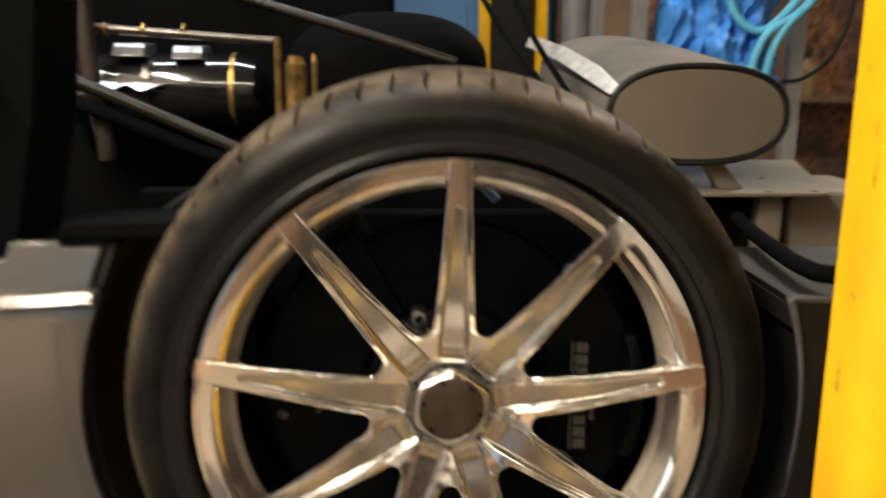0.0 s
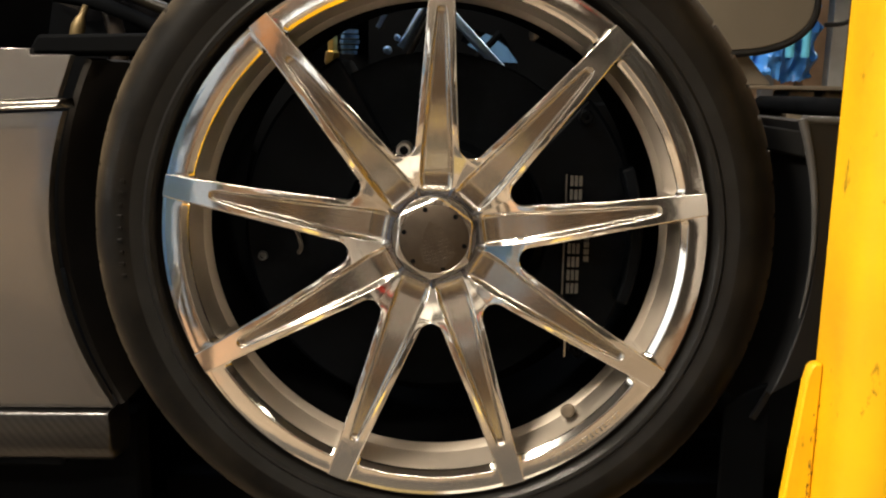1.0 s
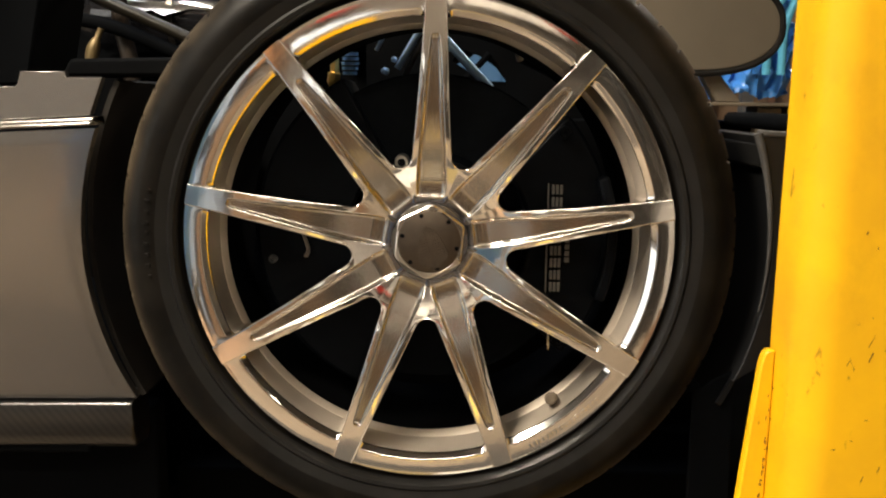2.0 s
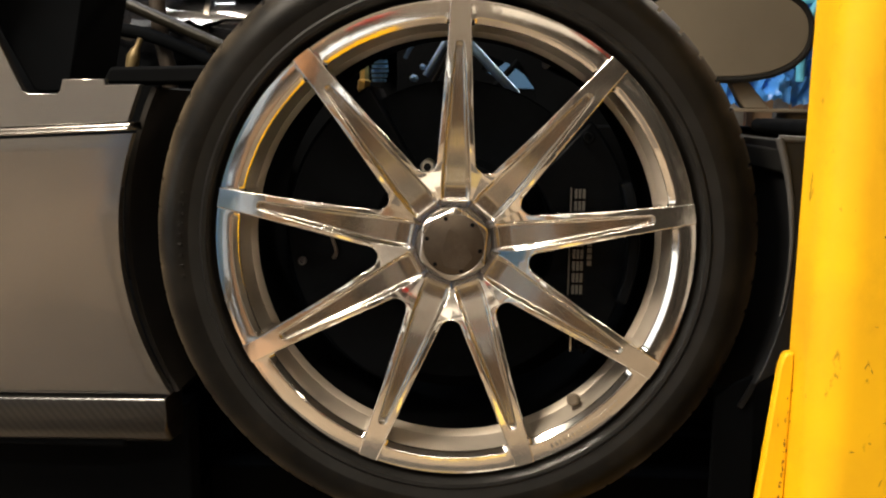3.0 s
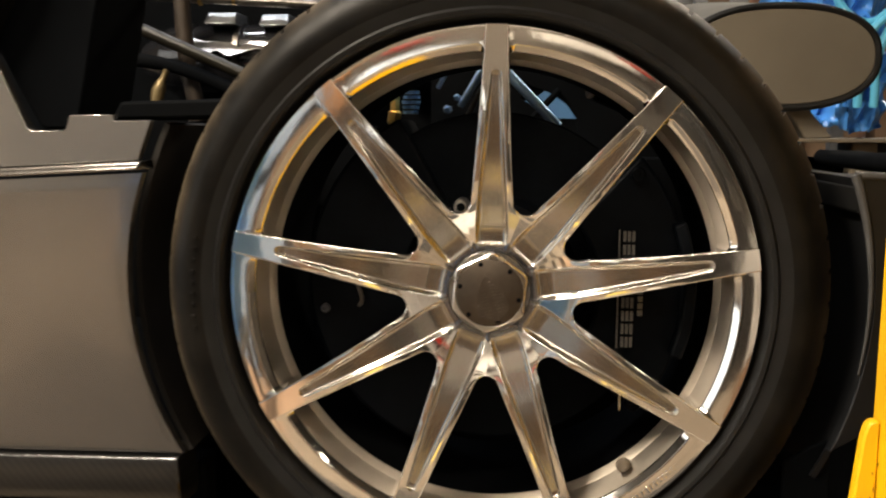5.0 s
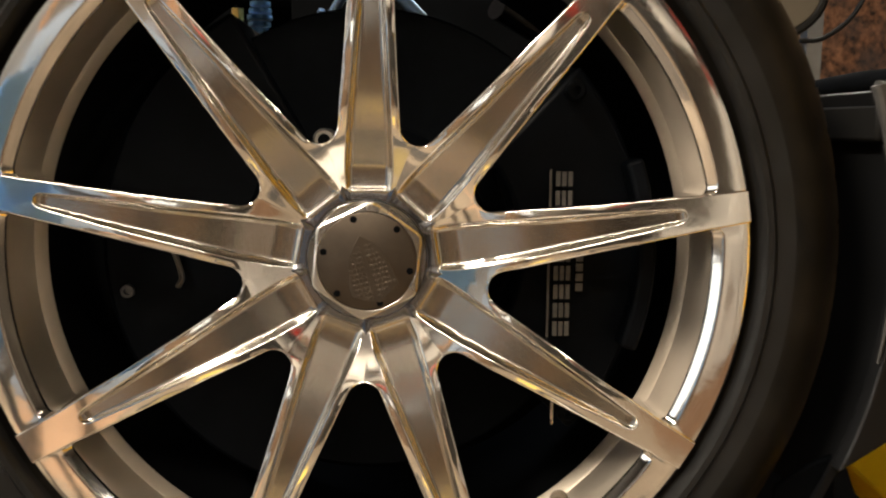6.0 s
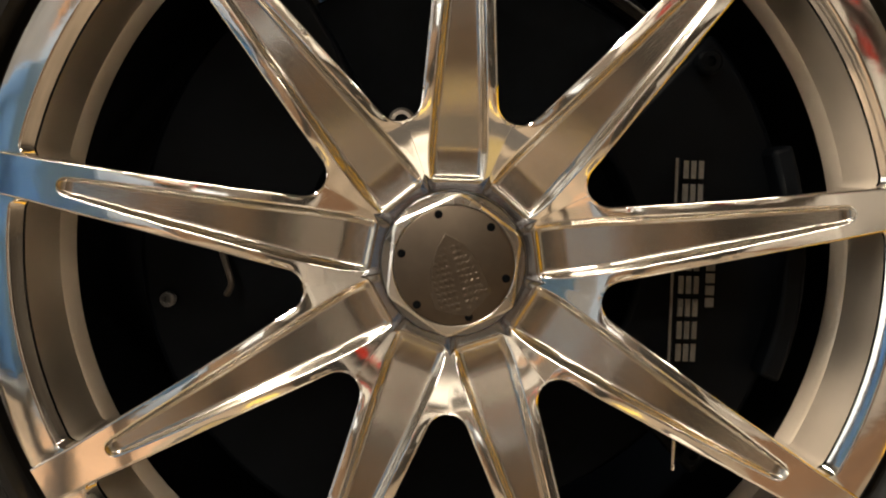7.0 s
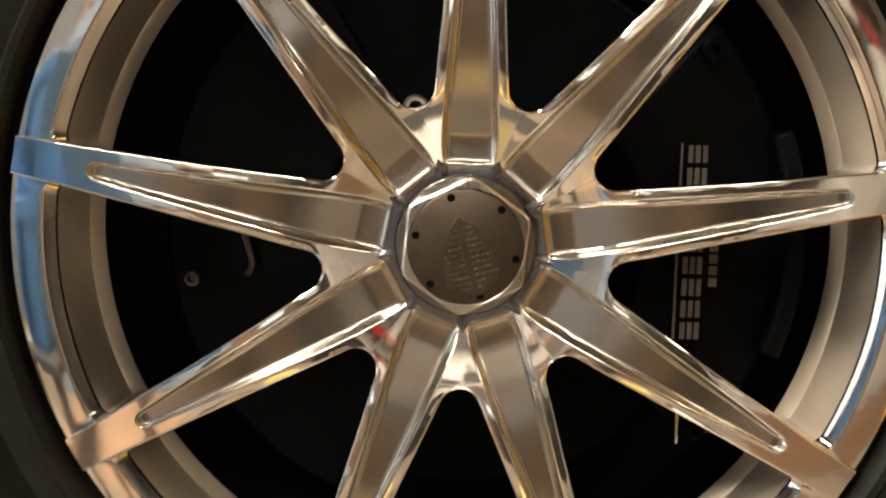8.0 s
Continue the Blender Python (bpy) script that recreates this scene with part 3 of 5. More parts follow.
# ---- the near lift post ----
def lift_post(y0, f, label, pads):
    """A two-post lift column: a lipped steel channel, open towards the car, with its carriage and arms."""
    Y = lambda y: y0 + f * (y + 0.10)
    post = thing("lift_post", (0.5, Y(-0.14), 0), label, "lift", "vehicle lift posts")
    r = 0.034
    bow = lambda cx, cy, a0, rad: [(cx + rad * math.cos(radians(a0 + 11.25 * i)), cy + rad * math.sin(radians(a0 + 11.25 * i))) for i in range(9)]
    channel = [(0.337, -0.10)] + bow(0.337 + r, -0.175 + r, 180, r) + bow(0.66 - r, -0.175 + r, 270, r) + [(0.66, -0.10), (0.61, -0.10), (0.61, -0.106), (0.654, -0.106)] + bow(0.66 - r, -0.175 + r, 270, r - 0.006)[::-1] + bow(0.337 + r, -0.175 + r, 180, r - 0.006)[::-1] + [(0.343, -0.106), (0.387, -0.106), (0.387, -0.10)]
    part("column", plate_xy([(x, Y(y)) for x, y in channel], 0.02, 2.9), YELLOW, post, sharp=50)
    part("base_plate", block((0.18, Y(-0.34), 0.0), (0.82, Y(0.06), 0.0199)), YELLOW, post, bevel=0.003)
    for edge in ([(0.3365, 0.02), (0.240, 0.02), (0.3235, 0.905), (0.3262, 0.9155), (0.3295, 0.9195), (0.3365, 0.9200)], [(0.6585, 0.02), (0.75, 0.02), (0.678, 0.905), (0.6585, 0.925)]):
        part("gusset", plate_xz(edge, Y(-0.116), Y(-0.104)), YELLOW, post, bevel=0.002)
    part("carriage", block((0.395, Y(-0.15), 0.40), (0.602, Y(-0.03), 0.72)), SHADEYELLOW, post, bevel=0.006)
    for px_, py_ in pads:
        arm = part("swing_arm", tube([(0.50, Y(-0.05), 0.445), (px_, py_, 0.445)], 0.04, 8), SHADEYELLOW, post, "yellow swing arm coloured dark for shade", bevel=0.004)
        part("lift_pad", tube([(px_, py_, 0.44), (px_, py_, 0.49), (px_, py_, 0.4995)], [0.05, 0.05, 0.045], 20), BLACK, arm, "black rubber lift pad")
    return post


post = lift_post(-0.10, 1, "chipped bright yellow steel post of a vehicle lift", [(-0.55, 0.50), (0.80, 0.55)])
part("lock_arm", tube([(0.61, -0.06, 0.66), (0.605, 0.15, 0.695), (0.600, 0.36, 0.715)], 0.060, 8), YELLOW, post, "grimy yellow locking arm", bevel=0.004)
rng = random.Random(4)
for i in range(84):
    zz = rng.choice((rng.uniform(0.70, 0.96), rng.uniform(0.74, 1.0), rng.uniform(0.74, 1.25)))
    xx = rng.choice((rng.uniform(0.372, 0.43), rng.uniform(0.374, 0.56), rng.uniform(0.45, 0.58)))
    w, h = rng.choice(((0.0004, 0.0035), (0.0012, 0.0009), (0.0007, 0.0014), (0.0022, 0.0006), (0.0005, 0.006)))
    w, h = w * rng.uniform(0.7, 1.7), h * rng.uniform(0.6, 1.5)
    part("paint_chip", plate_xz([(xx + w * rng.uniform(0.4, 1) * math.sin(a) + 0.3 * h * math.cos(a) * (i % 3 - 1), zz + h * rng.uniform(0.4, 1) * math.cos(a)) for a in (0, 0.9, 1.8, 2.8, 3.6, 4.5, 5.4)], -0.1754, -0.1746), SCUFF, post)
for i in range(46):
    zz = rng.uniform(0.66, 0.885)
    left = 0.3365 - (0.92 - zz) * 0.1085
    xx, w, h = rng.uniform(left + 0.010, 0.332), rng.uniform(0.0005, 0.0022), rng.uniform(0.0006, 0.0042)
    part("paint_chip", plate_xz([(xx + w * rng.uniform(0.4, 1) * math.sin(a), zz + h * rng.uniform(0.4, 1) * math.cos(a)) for a in (0, 0.9, 1.8, 2.8, 3.6, 4.5, 5.4)], -0.1164, -0.1156), SCUFF, post)
far_post = lift_post(3.35, -1, "yellow steel lift post on the far side of the car", [(-0.55, 1.45), (0.80, 1.45)])
part("slide_cover", block((0.400, 3.36, 0.74), (0.596, 3.40, 2.88)), BLACK, far_post, "black cover inside the channel", bevel=0.004)


# ---- the car ----
car = thing("sports_car", (0.0, 0.95, 0.62), "silver sports car on a lift with its rear bodywork removed", "car")

# rim: turned lip, two-step barrel
rim_profile = [(0.2405, 0.245), (0.2400, 0.060), (0.2320, 0.0560), (0.2306, 0.0525), (0.2346, 0.0425), (0.2358, 0.0412), (0.2394, 0.0200), (0.2405, 0.0078),
               (0.2410, 0.0060), (0.2413, 0.0057), (0.2446, 0.0024), (0.2454, 0.0018), (0.2461, 0.0011), (0.2468, 0.0007), (0.2478, 0.0006), (0.2612, 0.0004), (0.2618, 0.0004), (0.2646, 0.0005),
               (0.2655, 0.0010), (0.2662, 0.0030), (0.2662, 0.0140), (0.2600, 0.018), (0.2560, 0.06), (0.2560, 0.245)]


def rim_mesh():
    """The turned rim; the lip's inner edge is filleted into each spoke."""
    bm = bmesh.new()
    angles = []
    for k in range(9):
        angles += [40 * k + d for d in (-17, -14, -11, -8, -6, -5.2, -4.6, -4.1, -3.7, -3.3, -3.0, -2.85, 0, 2.85, 3.0, 3.3, 3.7, 4.1, 4.6, 5.2, 6, 8, 11, 14, 17, 20)]
    rings = []
    for a in angles:
        off = abs(((a + 20) % 40) - 20)
        s = max(off - 2.8, 0) * 0.00425
        f = 0.006
        fil = f - math.sqrt(max(f * f - (f - min(s, f)) ** 2, 0))
        row = []
        for i, (r, y) in enumerate(rim_profile):
            rr = r - fil * (1.0 if 7 <= i <= 14 else {4: 0.2, 5: 0.4, 6: 0.8}.get(i, 0))
            row.append(bm.verts.new((rr * math.sin(radians(a)), y, rr * math.cos(radians(a)))))
        rings.append(row)
    n = len(rim_profile)
    for k in range(len(rings)):
        p, q = rings[k], rings[(k + 1) % len(rings)]
        for i in range(n):
            fc = bm.faces.new((p[i], p[(i + 1) % n], q[(i + 1) % n], q[i]))
            # Deep barrel faces go near-black: the wheel's inner shade put into the colour.
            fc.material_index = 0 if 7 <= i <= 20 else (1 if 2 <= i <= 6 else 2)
    return bm


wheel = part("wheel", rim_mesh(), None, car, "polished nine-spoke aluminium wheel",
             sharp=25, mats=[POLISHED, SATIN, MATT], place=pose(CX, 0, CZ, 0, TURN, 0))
wheel.matrix_parent_inverse = car.matrix_basis.inverted()


# tyre: turned with cut shoulder grooves
def tyre_mesh():
    prof = [(0.2640, 0.016), (0.2690, 0.0085), (0.2712, 0.0020), (0.2722, -0.0040), (0.2745, -0.0082), (0.2785, -0.0092), (0.2815, -0.0062), (0.2930, -0.0098), (0.3030, -0.0120),
            (0.3130, -0.0095), (0.3220, -0.0035), (0.3290, 0.0040), (0.3350, 0.0145), (0.3390, 0.0250), (0.3430, 0.0420), (0.3470, 0.0640),
            (0.3500, 0.1000), (0.3505, 0.1040), (0.3505, 0.1140), (0.3505, 0.1180), (0.3520, 0.1550), (0.3505, 0.1900), (0.3470, 0.2300), (0.3350, 0.2700), (0.3050, 0.2900), (0.2640, 0.2700)]
    groove = {12: 0.002, 13: 0.005, 14: 0.006, 15: 0.006, 16: 0.006}
    ring_groove = (17, 18)
    steps = []
    count = 64
    for k in range(count):
        a = 360.0 * k / count
        steps += [(a, 0), (a + 1.6, 0), (a + 3.2, 0), (a + 4.75, 0), (a + 4.80, 1), (a + 5.50, 1), (a + 5.57, 0)]
    bm = bmesh.new()
    rings = []
    for a, cut in steps:
        row = []
        for i, (r, y) in enumerate(prof):
            # grooves rake a little across the shoulder
            aa = radians(a + 14.0 * max(y - 0.02, 0) * (1 if y < 0.12 else 0))
            rr = r - (groove.get(i, 0) if cut else 0) - (0.006 if i in ring_groove else 0)
            row.append(bm.verts.new((rr * math.sin(aa), y, rr * math.cos(aa))))
        rings.append(row)
    n = len(prof)
    for k in range(len(rings)):
        p, q = rings[k], rings[(k + 1) % len(rings)]
        for i in range(n - 1):
            bm.faces.new((p[i], p[i + 1], q[i + 1], q[i])).material_index = 1 if 2 <= i <= 6 else 0
    return bm


tyre = part("tyre", tyre_mesh(), None, wheel, "dusty black low-profile road tyre", sharp=30, mats=[RUBBER, GUARD], local=True)

# worn moulded marks on the sidewall, past reading
for k in range(9):
    a = 262.0 + k * 2.2
    part("moulded_bar", block((-0.0018, -0.0126, 0.2990), (0.0014, -0.0105, 0.3035 + 0.0012 * (k % 2)), None, pose(0, 0, 0, 0, a, 0)), RUBBER, tyre, local=True, bevel=0.0004)

# spokes
TOP = [(0.046, 0.0262), (0.052, 0.0244), (0.060, 0.0208), (0.070, 0.0168), (0.080, 0.0132), (0.090, 0.0102), (0.11, 0.0060), (0.135, 0.0031), (0.16, 0.0013), (0.19, 0.0001), (0.215, -0.0006), (0.24, -0.0010), (0.27, -0.0012)]
FLOOR = [(0.046, 0.0244), (0.0490, 0.0248), (0.0498, 0.0253), (0.0506, 0.0259), (0.0518, 0.0262), (0.060, 0.0263), (0.0655, 0.0258), (0.0665, 0.0256), (0.078, 0.0222), (0.090, 0.0187), (0.11, 0.0140), (0.135, 0.0100), (0.16, 0.0072), (0.19, 0.0050), (0.2176, 0.0034), (0.2201, 0.0025), (0.2219, 0.0006), (0.2225, -0.0010)]
T20 = math.tan(radians(20))
HALF = [(0.0440, 0.0440 * T20), (0.0812, 0.0812 * T20)]
for deg in (112, 115, 120, 127, 135, 143, 151, 160, 168, 175.7):
    # fillet of 12 mm between neighbouring spokes
    HALF.append((0.0928 - 0.0123 * math.sin(radians(deg)), 0.0338 + 0.0123 * math.cos(radians(deg))))
HALF += [(0.103, 0.0207), (0.11, 0.0202), (0.135, 0.0183), (0.16, 0.0167), (0.19, 0.0149), (0.215, 0.0136), (0.245, 0.0119), (0.2652, 0.0113)]
POCKET = [(0.044, 0.0136), (0.050, 0.0149), (0.056, 0.0158), (0.060, 0.0161), (0.066, 0.0162), (0.090, 0.0152), (0.16, 0.0099), (0.19, 0.0074), (0.2141, 0.0051), (0.2176, 0.0047), (0.2196, 0.0040), (0.2211, 0.0030), (0.2221, 0.0017), (0.2225, 0.0007)]
STATIONS = [0.046, 0.048, 0.0487, 0.0494, 0.0500, 0.0506, 0.0513, 0.0521, 0.0534, 0.057, 0.060, 0.064, 0.0655, 0.0665, 0.068, 0.071, 0.074, 0.078, 0.0800, 0.0812] + [v for v, u in HALF[2:12]] + [0.0965, 0.103, 0.11, 0.116, 0.122, 0.128, 0.135, 0.147, 0.16, 0.175, 0.19, 0.20, 0.208, 0.2141, 0.2176, 0.2196, 0.2211, 0.2221, 0.2225, 0.228, 0.236, 0.245, 0.255, 0.2652]


def ease(x):
    x = min(max(x, 0.0), 1.0)
    return x * x * (3 - 2 * x)


def smooth_table(table, x, h=0.006):
    return sum(lerp_table(table, x + h * d) for d in (-1, -0.5, 0, 0.5, 1)) / 5


def spoke_mesh():
    """One ninth of the wheel's face: a spoke with its milled channel and half of the web on either side."""
    bm = bmesh.new()
    rows = []
    for v in STATIONS:
        w = lerp_table(HALF, v)
        p0 = min(lerp_table(POCKET, v), w - 0.0008)
        scoop = 0.0002 * ease((v - 0.049) / 0.017) * (1 - ease((v - 0.084) / 0.034))
        top = lambda u: smooth_table(TOP, math.hypot(u, v)) + scoop * ease((u - p0 - 0.0015) / max(w - p0 - 0.0015, 0.001))
        inside = v < 0.2226
        p = min(lerp_table(POCKET, v), w - 0.0008) if inside else 0.0007
        yt = top(p)
        yf = max(smooth_table(FLOOR, v, (0.0008 if v < 0.058 else 0.0022) if v < 0.075 else 0.006) if v < 0.205 else lerp_table(FLOOR, v), yt) if inside else yt
        d = yf - yt
        gap = min(max((v - 0.083) / 0.035, 0), 1)              # 0 in the web, 1 along the free spoke
        edge = min(max((v - 0.0810) / 0.0004, 0), 1) * (1.0 if v < 0.24 else 0.6)
        fall = 0.0006 * gap * min(max((0.205 - v) / 0.07, 0), 1)
        yo = top(w) + fall
        m1, m2, m3 = p + (w - p) * 0.4, p + (w - p) * 0.72, w - 0.0011 * edge - min(0.0006, (w - p) * 0.12)
        depth = 0.020 if v < 0.225 else max(0.003, 0.020 - (v - 0.225) * 0.9)
        fil = min(0.0046, 0.42 * p)                            # width of the rounded foot of the channel's wall
        half = [(0, yf), (p - 1.15 * fil, yf), (p - fil, yf), (p - 0.60 * fil, yf - 0.083 * d), (p - 0.30 * fil, yf - 0.286 * d), (p - 0.10 * fil, yf - 0.56 * d), (p, yt + 0.0003 * min(1, d * 500)), (p + 0.0006 * min(1, d * 500), top(p + 0.0006)), (p + min(0.0011, (w - p) * 0.3), top(p + min(0.0011, (w - p) * 0.3)) + fall * 0.05),
                (m1, top(m1) + fall * 0.2), (m2, top(m2) + fall * 0.6), (m3, top(m3) + fall * 0.92), (w - 0.0011 * edge - 0.00001, yo), (w - 0.0004 * edge, yo + 0.0004 * edge), (w, yo + 0.0013 * edge + 0.00001), (w - 0.0012, yo + depth), (w * 0.7, yo + depth + 0.006)]
        full = half + [(-u, y) for u, y in half[:0:-1]]
        rows.append([bm.verts.new((u, y, v)) for u, y in full])
    n = len(rows[0])
    for j, (a, b) in enumerate(zip(rows, rows[1:])):
        for i in range(n):
            f = bm.faces.new((a[i], a[(i + 1) % n], b[(i + 1) % n], b[i]))
            f.material_index = 1 if STATIONS[j] < 0.2224 and (i < 4 or i >= n - 4) else 0
    bm.faces.new(rows[0])
    bm.faces.new(rows[-1])
    return bm


spoke_me = finish(spoke_mesh(), "spoke", None, 30, [POLISHED, BRUSHED])
for k in range(9):
    part("spoke", spoke_me, None, wheel, "polished spoke with a tapered milled channel", local=True, place=pose(0, 0, 0, 0, 40 * k, 0))


def hub_ring_mesh():
    """A dark turned flange that runs out in a small cusp between each two spokes."""
    bm = lathe([(0.0502, 0.0400), (0.0502, 0.0272), (0.0500, 0.0260), (0.0494, 0.0254), (0.0484, 0.0251), (0.0436, 0.0246), (0.0424, 0.0245), (0.0418, 0.0248), (0.0416, 0.0260), (0.0416, 0.0400)], 360, closed=True)
    for v in bm.verts:
        r = math.hypot(v.co.x, v.co.z)
        if r > 0.0470:
            off = abs(math.degrees(math.atan2(v.co.x, v.co.z)) % 40 - 20)
            k = max(0.0, 1 - off / 6.0) ** 1.6 * min(1.0, (r - 0.0470) / 0.002)
            grow = 1 + 0.0046 * k / r
            v.co.x, v.co.z, v.co.y = v.co.x * grow, v.co.z * grow, v.co.y - 0.0030 * k
    return bm


part("hub_ring", hub_ring_mesh(), HUBRING, wheel, "dark polished round hub flange", sharp=50, local=True)


# centre-lock nut: chamfered hexagon with a turned collar
def hex_nut():
    bm = bmesh.new()
    rings = []
    for flat, clip, y in ((0, 0.0419, 0.0340), (0, 0.0419, 0.0236), (0, 0.0413, 0.0226), (0.0367, 0.0413, 0.0232), (0.0367, 0.0413, 0.0152), (0.0353, 0.0399, 0.0139), (0, 0.03515, 0.0138), (0, 0.0349, 0.0140), (0, 0.0349, 0.0200)):
        ring = []
        for k in range(72):
            a = 5.0 * k + 4.0
            off = ((a - 4.0) % 60) - 30
            r = min(flat / math.cos(radians(off)), clip) if flat else clip
            ring.append(bm.verts.new((r * math.sin(radians(a)), y, r * math.cos(radians(a)))))
        rings.append(ring)
    for p, q in zip(rings, rings[1:]):
        for k in range(72):
            f = bm.faces.new((p[k], p[(k + 1) % 72], q[(k + 1) % 72], q[k]))
            f.material_index = 1 if p is rings[4] else (2 if p is rings[0] else (3 if p in rings[1:3] else 0))
    return bm


part("wheel_nut", hex_nut(), None, wheel, "brushed hexagonal centre-lock nut", sharp=20, mats=[NUT, CHAMFER, HUBRING, COLLAR], local=True)
cap_profile = [(0.0001, 0.0135), (0.0334, 0.0135), (0.0343, 0.0140), (0.0347, 0.0155), (0.0347, 0.022)]
part("hub_cap", lathe(cap_profile, 72), CAP, wheel, "dull grey round hub cap", local=True)
for k in range(6):
    a = radians(-18.5 + 60 * k)
    cx, cz = 0.0306 * math.sin(a), 0.0306 * math.cos(a)
    part("cap_screw", lathe([(0.0024, 0.0137), (0.0024, 0.01325), (0.0021, 0.01315), (0.0001, 0.01335)], 14, at=(cx, 0, cz)), MATT, wheel, "dark recessed screw", local=True)
shield = [(-0.0055, 0.0185), (-0.0098, 0.010), (-0.0130, -0.002), (-0.0125, -0.016), (-0.0100, -0.0255), (0.0010, -0.0285), (0.0105, -0.0285), (0.0165, -0.0215), (0.0225, -0.0140), (0.0150, 0.0015), (0.0060, 0.0125)]
part("emblem_plate", plate_xz(shield, 0.01310, 0.0140), CAP, wheel, "plain raised shield shape", bevel=0.0003, local=True)
bm = bmesh.new()


def within(u, v, poly):
    odd = False
    for (x0, y0), (x1, y1) in zip(poly, poly[1:] + poly[:1]):
        if (y0 > v) != (y1 > v) and u < x0 + (x1 - x0) * (v - y0) / (y1 - y0):
            odd = not odd
    return odd


for i in range(-8, 9):
    for j in range(-6, 7):
        u, v = j * 0.0030 + (i % 2) * 0.0003, i * 0.0036
        c, d = math.cos(radians(17)), math.sin(radians(17))
        x, z = 0.0005 + u * c - v * d, -0.0040 + u * d + v * c
        if j and all(within(x + ex, z + ez, shield) for ex in (-0.0015, 0.0015) for ez in (-0.0016, 0.0016)):
            block((-0.00128, 0.01280, -0.0011), (0.00128, 0.0133, 0.0011), bm, pose(x, 0, z, 0, -17 + (24 if j < 0 else -24), 0))
tagged(part("emblem_stud", bm, CAP, wheel, "small raised studs", bevel=0.0003, local=True), kind="stuff")

# valve and small raised bars on the lip
va = math.atan2(0.151, -0.186)
vdir = Vector((-math.sin(va), 0, -math.cos(va)))
vb = Vector((0.2360 * math.sin(va), 0.040, 0.2360 * math.cos(va)))
part("valve_stem", tube([vb, vb + vdir * 0.003 + Vector((0, -0.006, 0)), vb + vdir * 0.0035 + Vector((0, -0.007, 0)), vb + vdir * 0.009 + Vector((0, -0.021, 0)), vb + vdir * 0.0095 + Vector((0, -0.0235, 0))],
                        [0.0050, 0.0050, 0.0072, 0.0072, 0.0050], 14), VALVE, wheel, "grimy brown valve cap", local=True)
for k in range(17):
    a = 133.0 + k * 1.25 - TURN
    part("raised_bar", block((-0.0019 + 0.0005 * (k % 3), 0.0001, 0.2530), (0.0019, 0.0012, 0.2588 - 0.0006 * (k % 2)), None, pose(0, 0, 0, 0, a, 0)), POLISHED, wheel, local=True, bevel=0.0004)

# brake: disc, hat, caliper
disc = part("brake_disc", lathe([(0.085, 0.118), (0.090, 0.108), (0.183, 0.108), (0.1845, 0.110), (0.1845, 0.116), (0.178, 0.118), (0.178, 0.128), (0.1845, 0.130), (0.1845, 0.140), (0.085, 0.140)], 96, closed=True, at=(CX, 0, CZ)), DISC, car, "carbon-ceramic brake disc coloured dark for shade")
part("disc_bell", lathe([(0.095, 0.108), (0.088, 0.085), (0.060, 0.070), (0.0001, 0.066)], 48, at=(CX, 0, CZ)), CALIPER, car, "brake bell coloured near-black for shade")
for k in range(10):
    a = radians(36 * k + 10)
    part("bell_bolt", lathe([(0.0055, 0.083), (0.0055, 0.077), (0.0042, 0.0755), (0.0001, 0.0755)], 8, at=(CX + 0.079 * math.sin(a), 0, CZ + 0.079 * math.cos(a))), DARKSTEEL, car)
pin = Vector((-0.033, 0.080, 1.083))
part("drive_pin", lathe([(0.0085, 0.095), (0.0085, 0.068), (0.0068, 0.066), (0.0045, 0.066), (0.0040, 0.074), (0.0001, 0.074)], 20, at=(pin.x, 0, pin.z)), STEEL, car, "bright hollow drive pin")
# Near-black plug over the bore's mouth stands for the shade inside.
part("pin_bore_shade", lathe([(0.0046, 0.0700), (0.0046, 0.0655), (0.0001, 0.0655)], 16, at=(pin.x, 0, pin.z)), MATT, car)

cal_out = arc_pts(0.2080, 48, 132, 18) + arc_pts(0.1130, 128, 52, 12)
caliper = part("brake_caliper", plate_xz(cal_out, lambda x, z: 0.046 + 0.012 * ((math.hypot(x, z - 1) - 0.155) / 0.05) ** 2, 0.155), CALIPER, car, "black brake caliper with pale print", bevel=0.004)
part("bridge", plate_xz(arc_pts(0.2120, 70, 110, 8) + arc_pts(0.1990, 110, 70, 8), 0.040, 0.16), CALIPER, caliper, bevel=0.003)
for zz in (1.12, 0.88):
    part("caliper_bolt", lathe([(0.0075, 0.055), (0.0075, 0.0465), (0.0060, 0.0450), (0.0030, 0.0450), (0.0028, 0.049), (0.0001, 0.049)], 14, at=(0.150, 0, zz)), CALIPER, caliper)
# the maker's mark as plain bars running down the caliper
for k in range(9):
    z0 = 1.0615 - k * 0.0139
    for lo, hi in ((0.0000, 0.0030), (0.0045, 0.0075), (0.0090, 0.0120)):
        part("print_bar", block((0.1365 + lo, 0.0440, z0 - 0.0105), (0.1365 + hi, 0.0452, z0)), PRINT, caliper)
part("print_line", block((0.1318, 0.0440, 0.9385), (0.1332, 0.0452, 1.0630)), PRINT, caliper)
for k in range(6):
    z0 = 1.016 - k * 0.0074
    part("print_bar", block((0.1530, 0.0440, z0 - 0.0055), (0.1580, 0.0454, z0)), PRINT, caliper)
part("bleed_pipe", tube([(0.137, 0.042, 0.910), (0.137, 0.042, 0.872)], 0.0011, 8), STEEL, caliper)

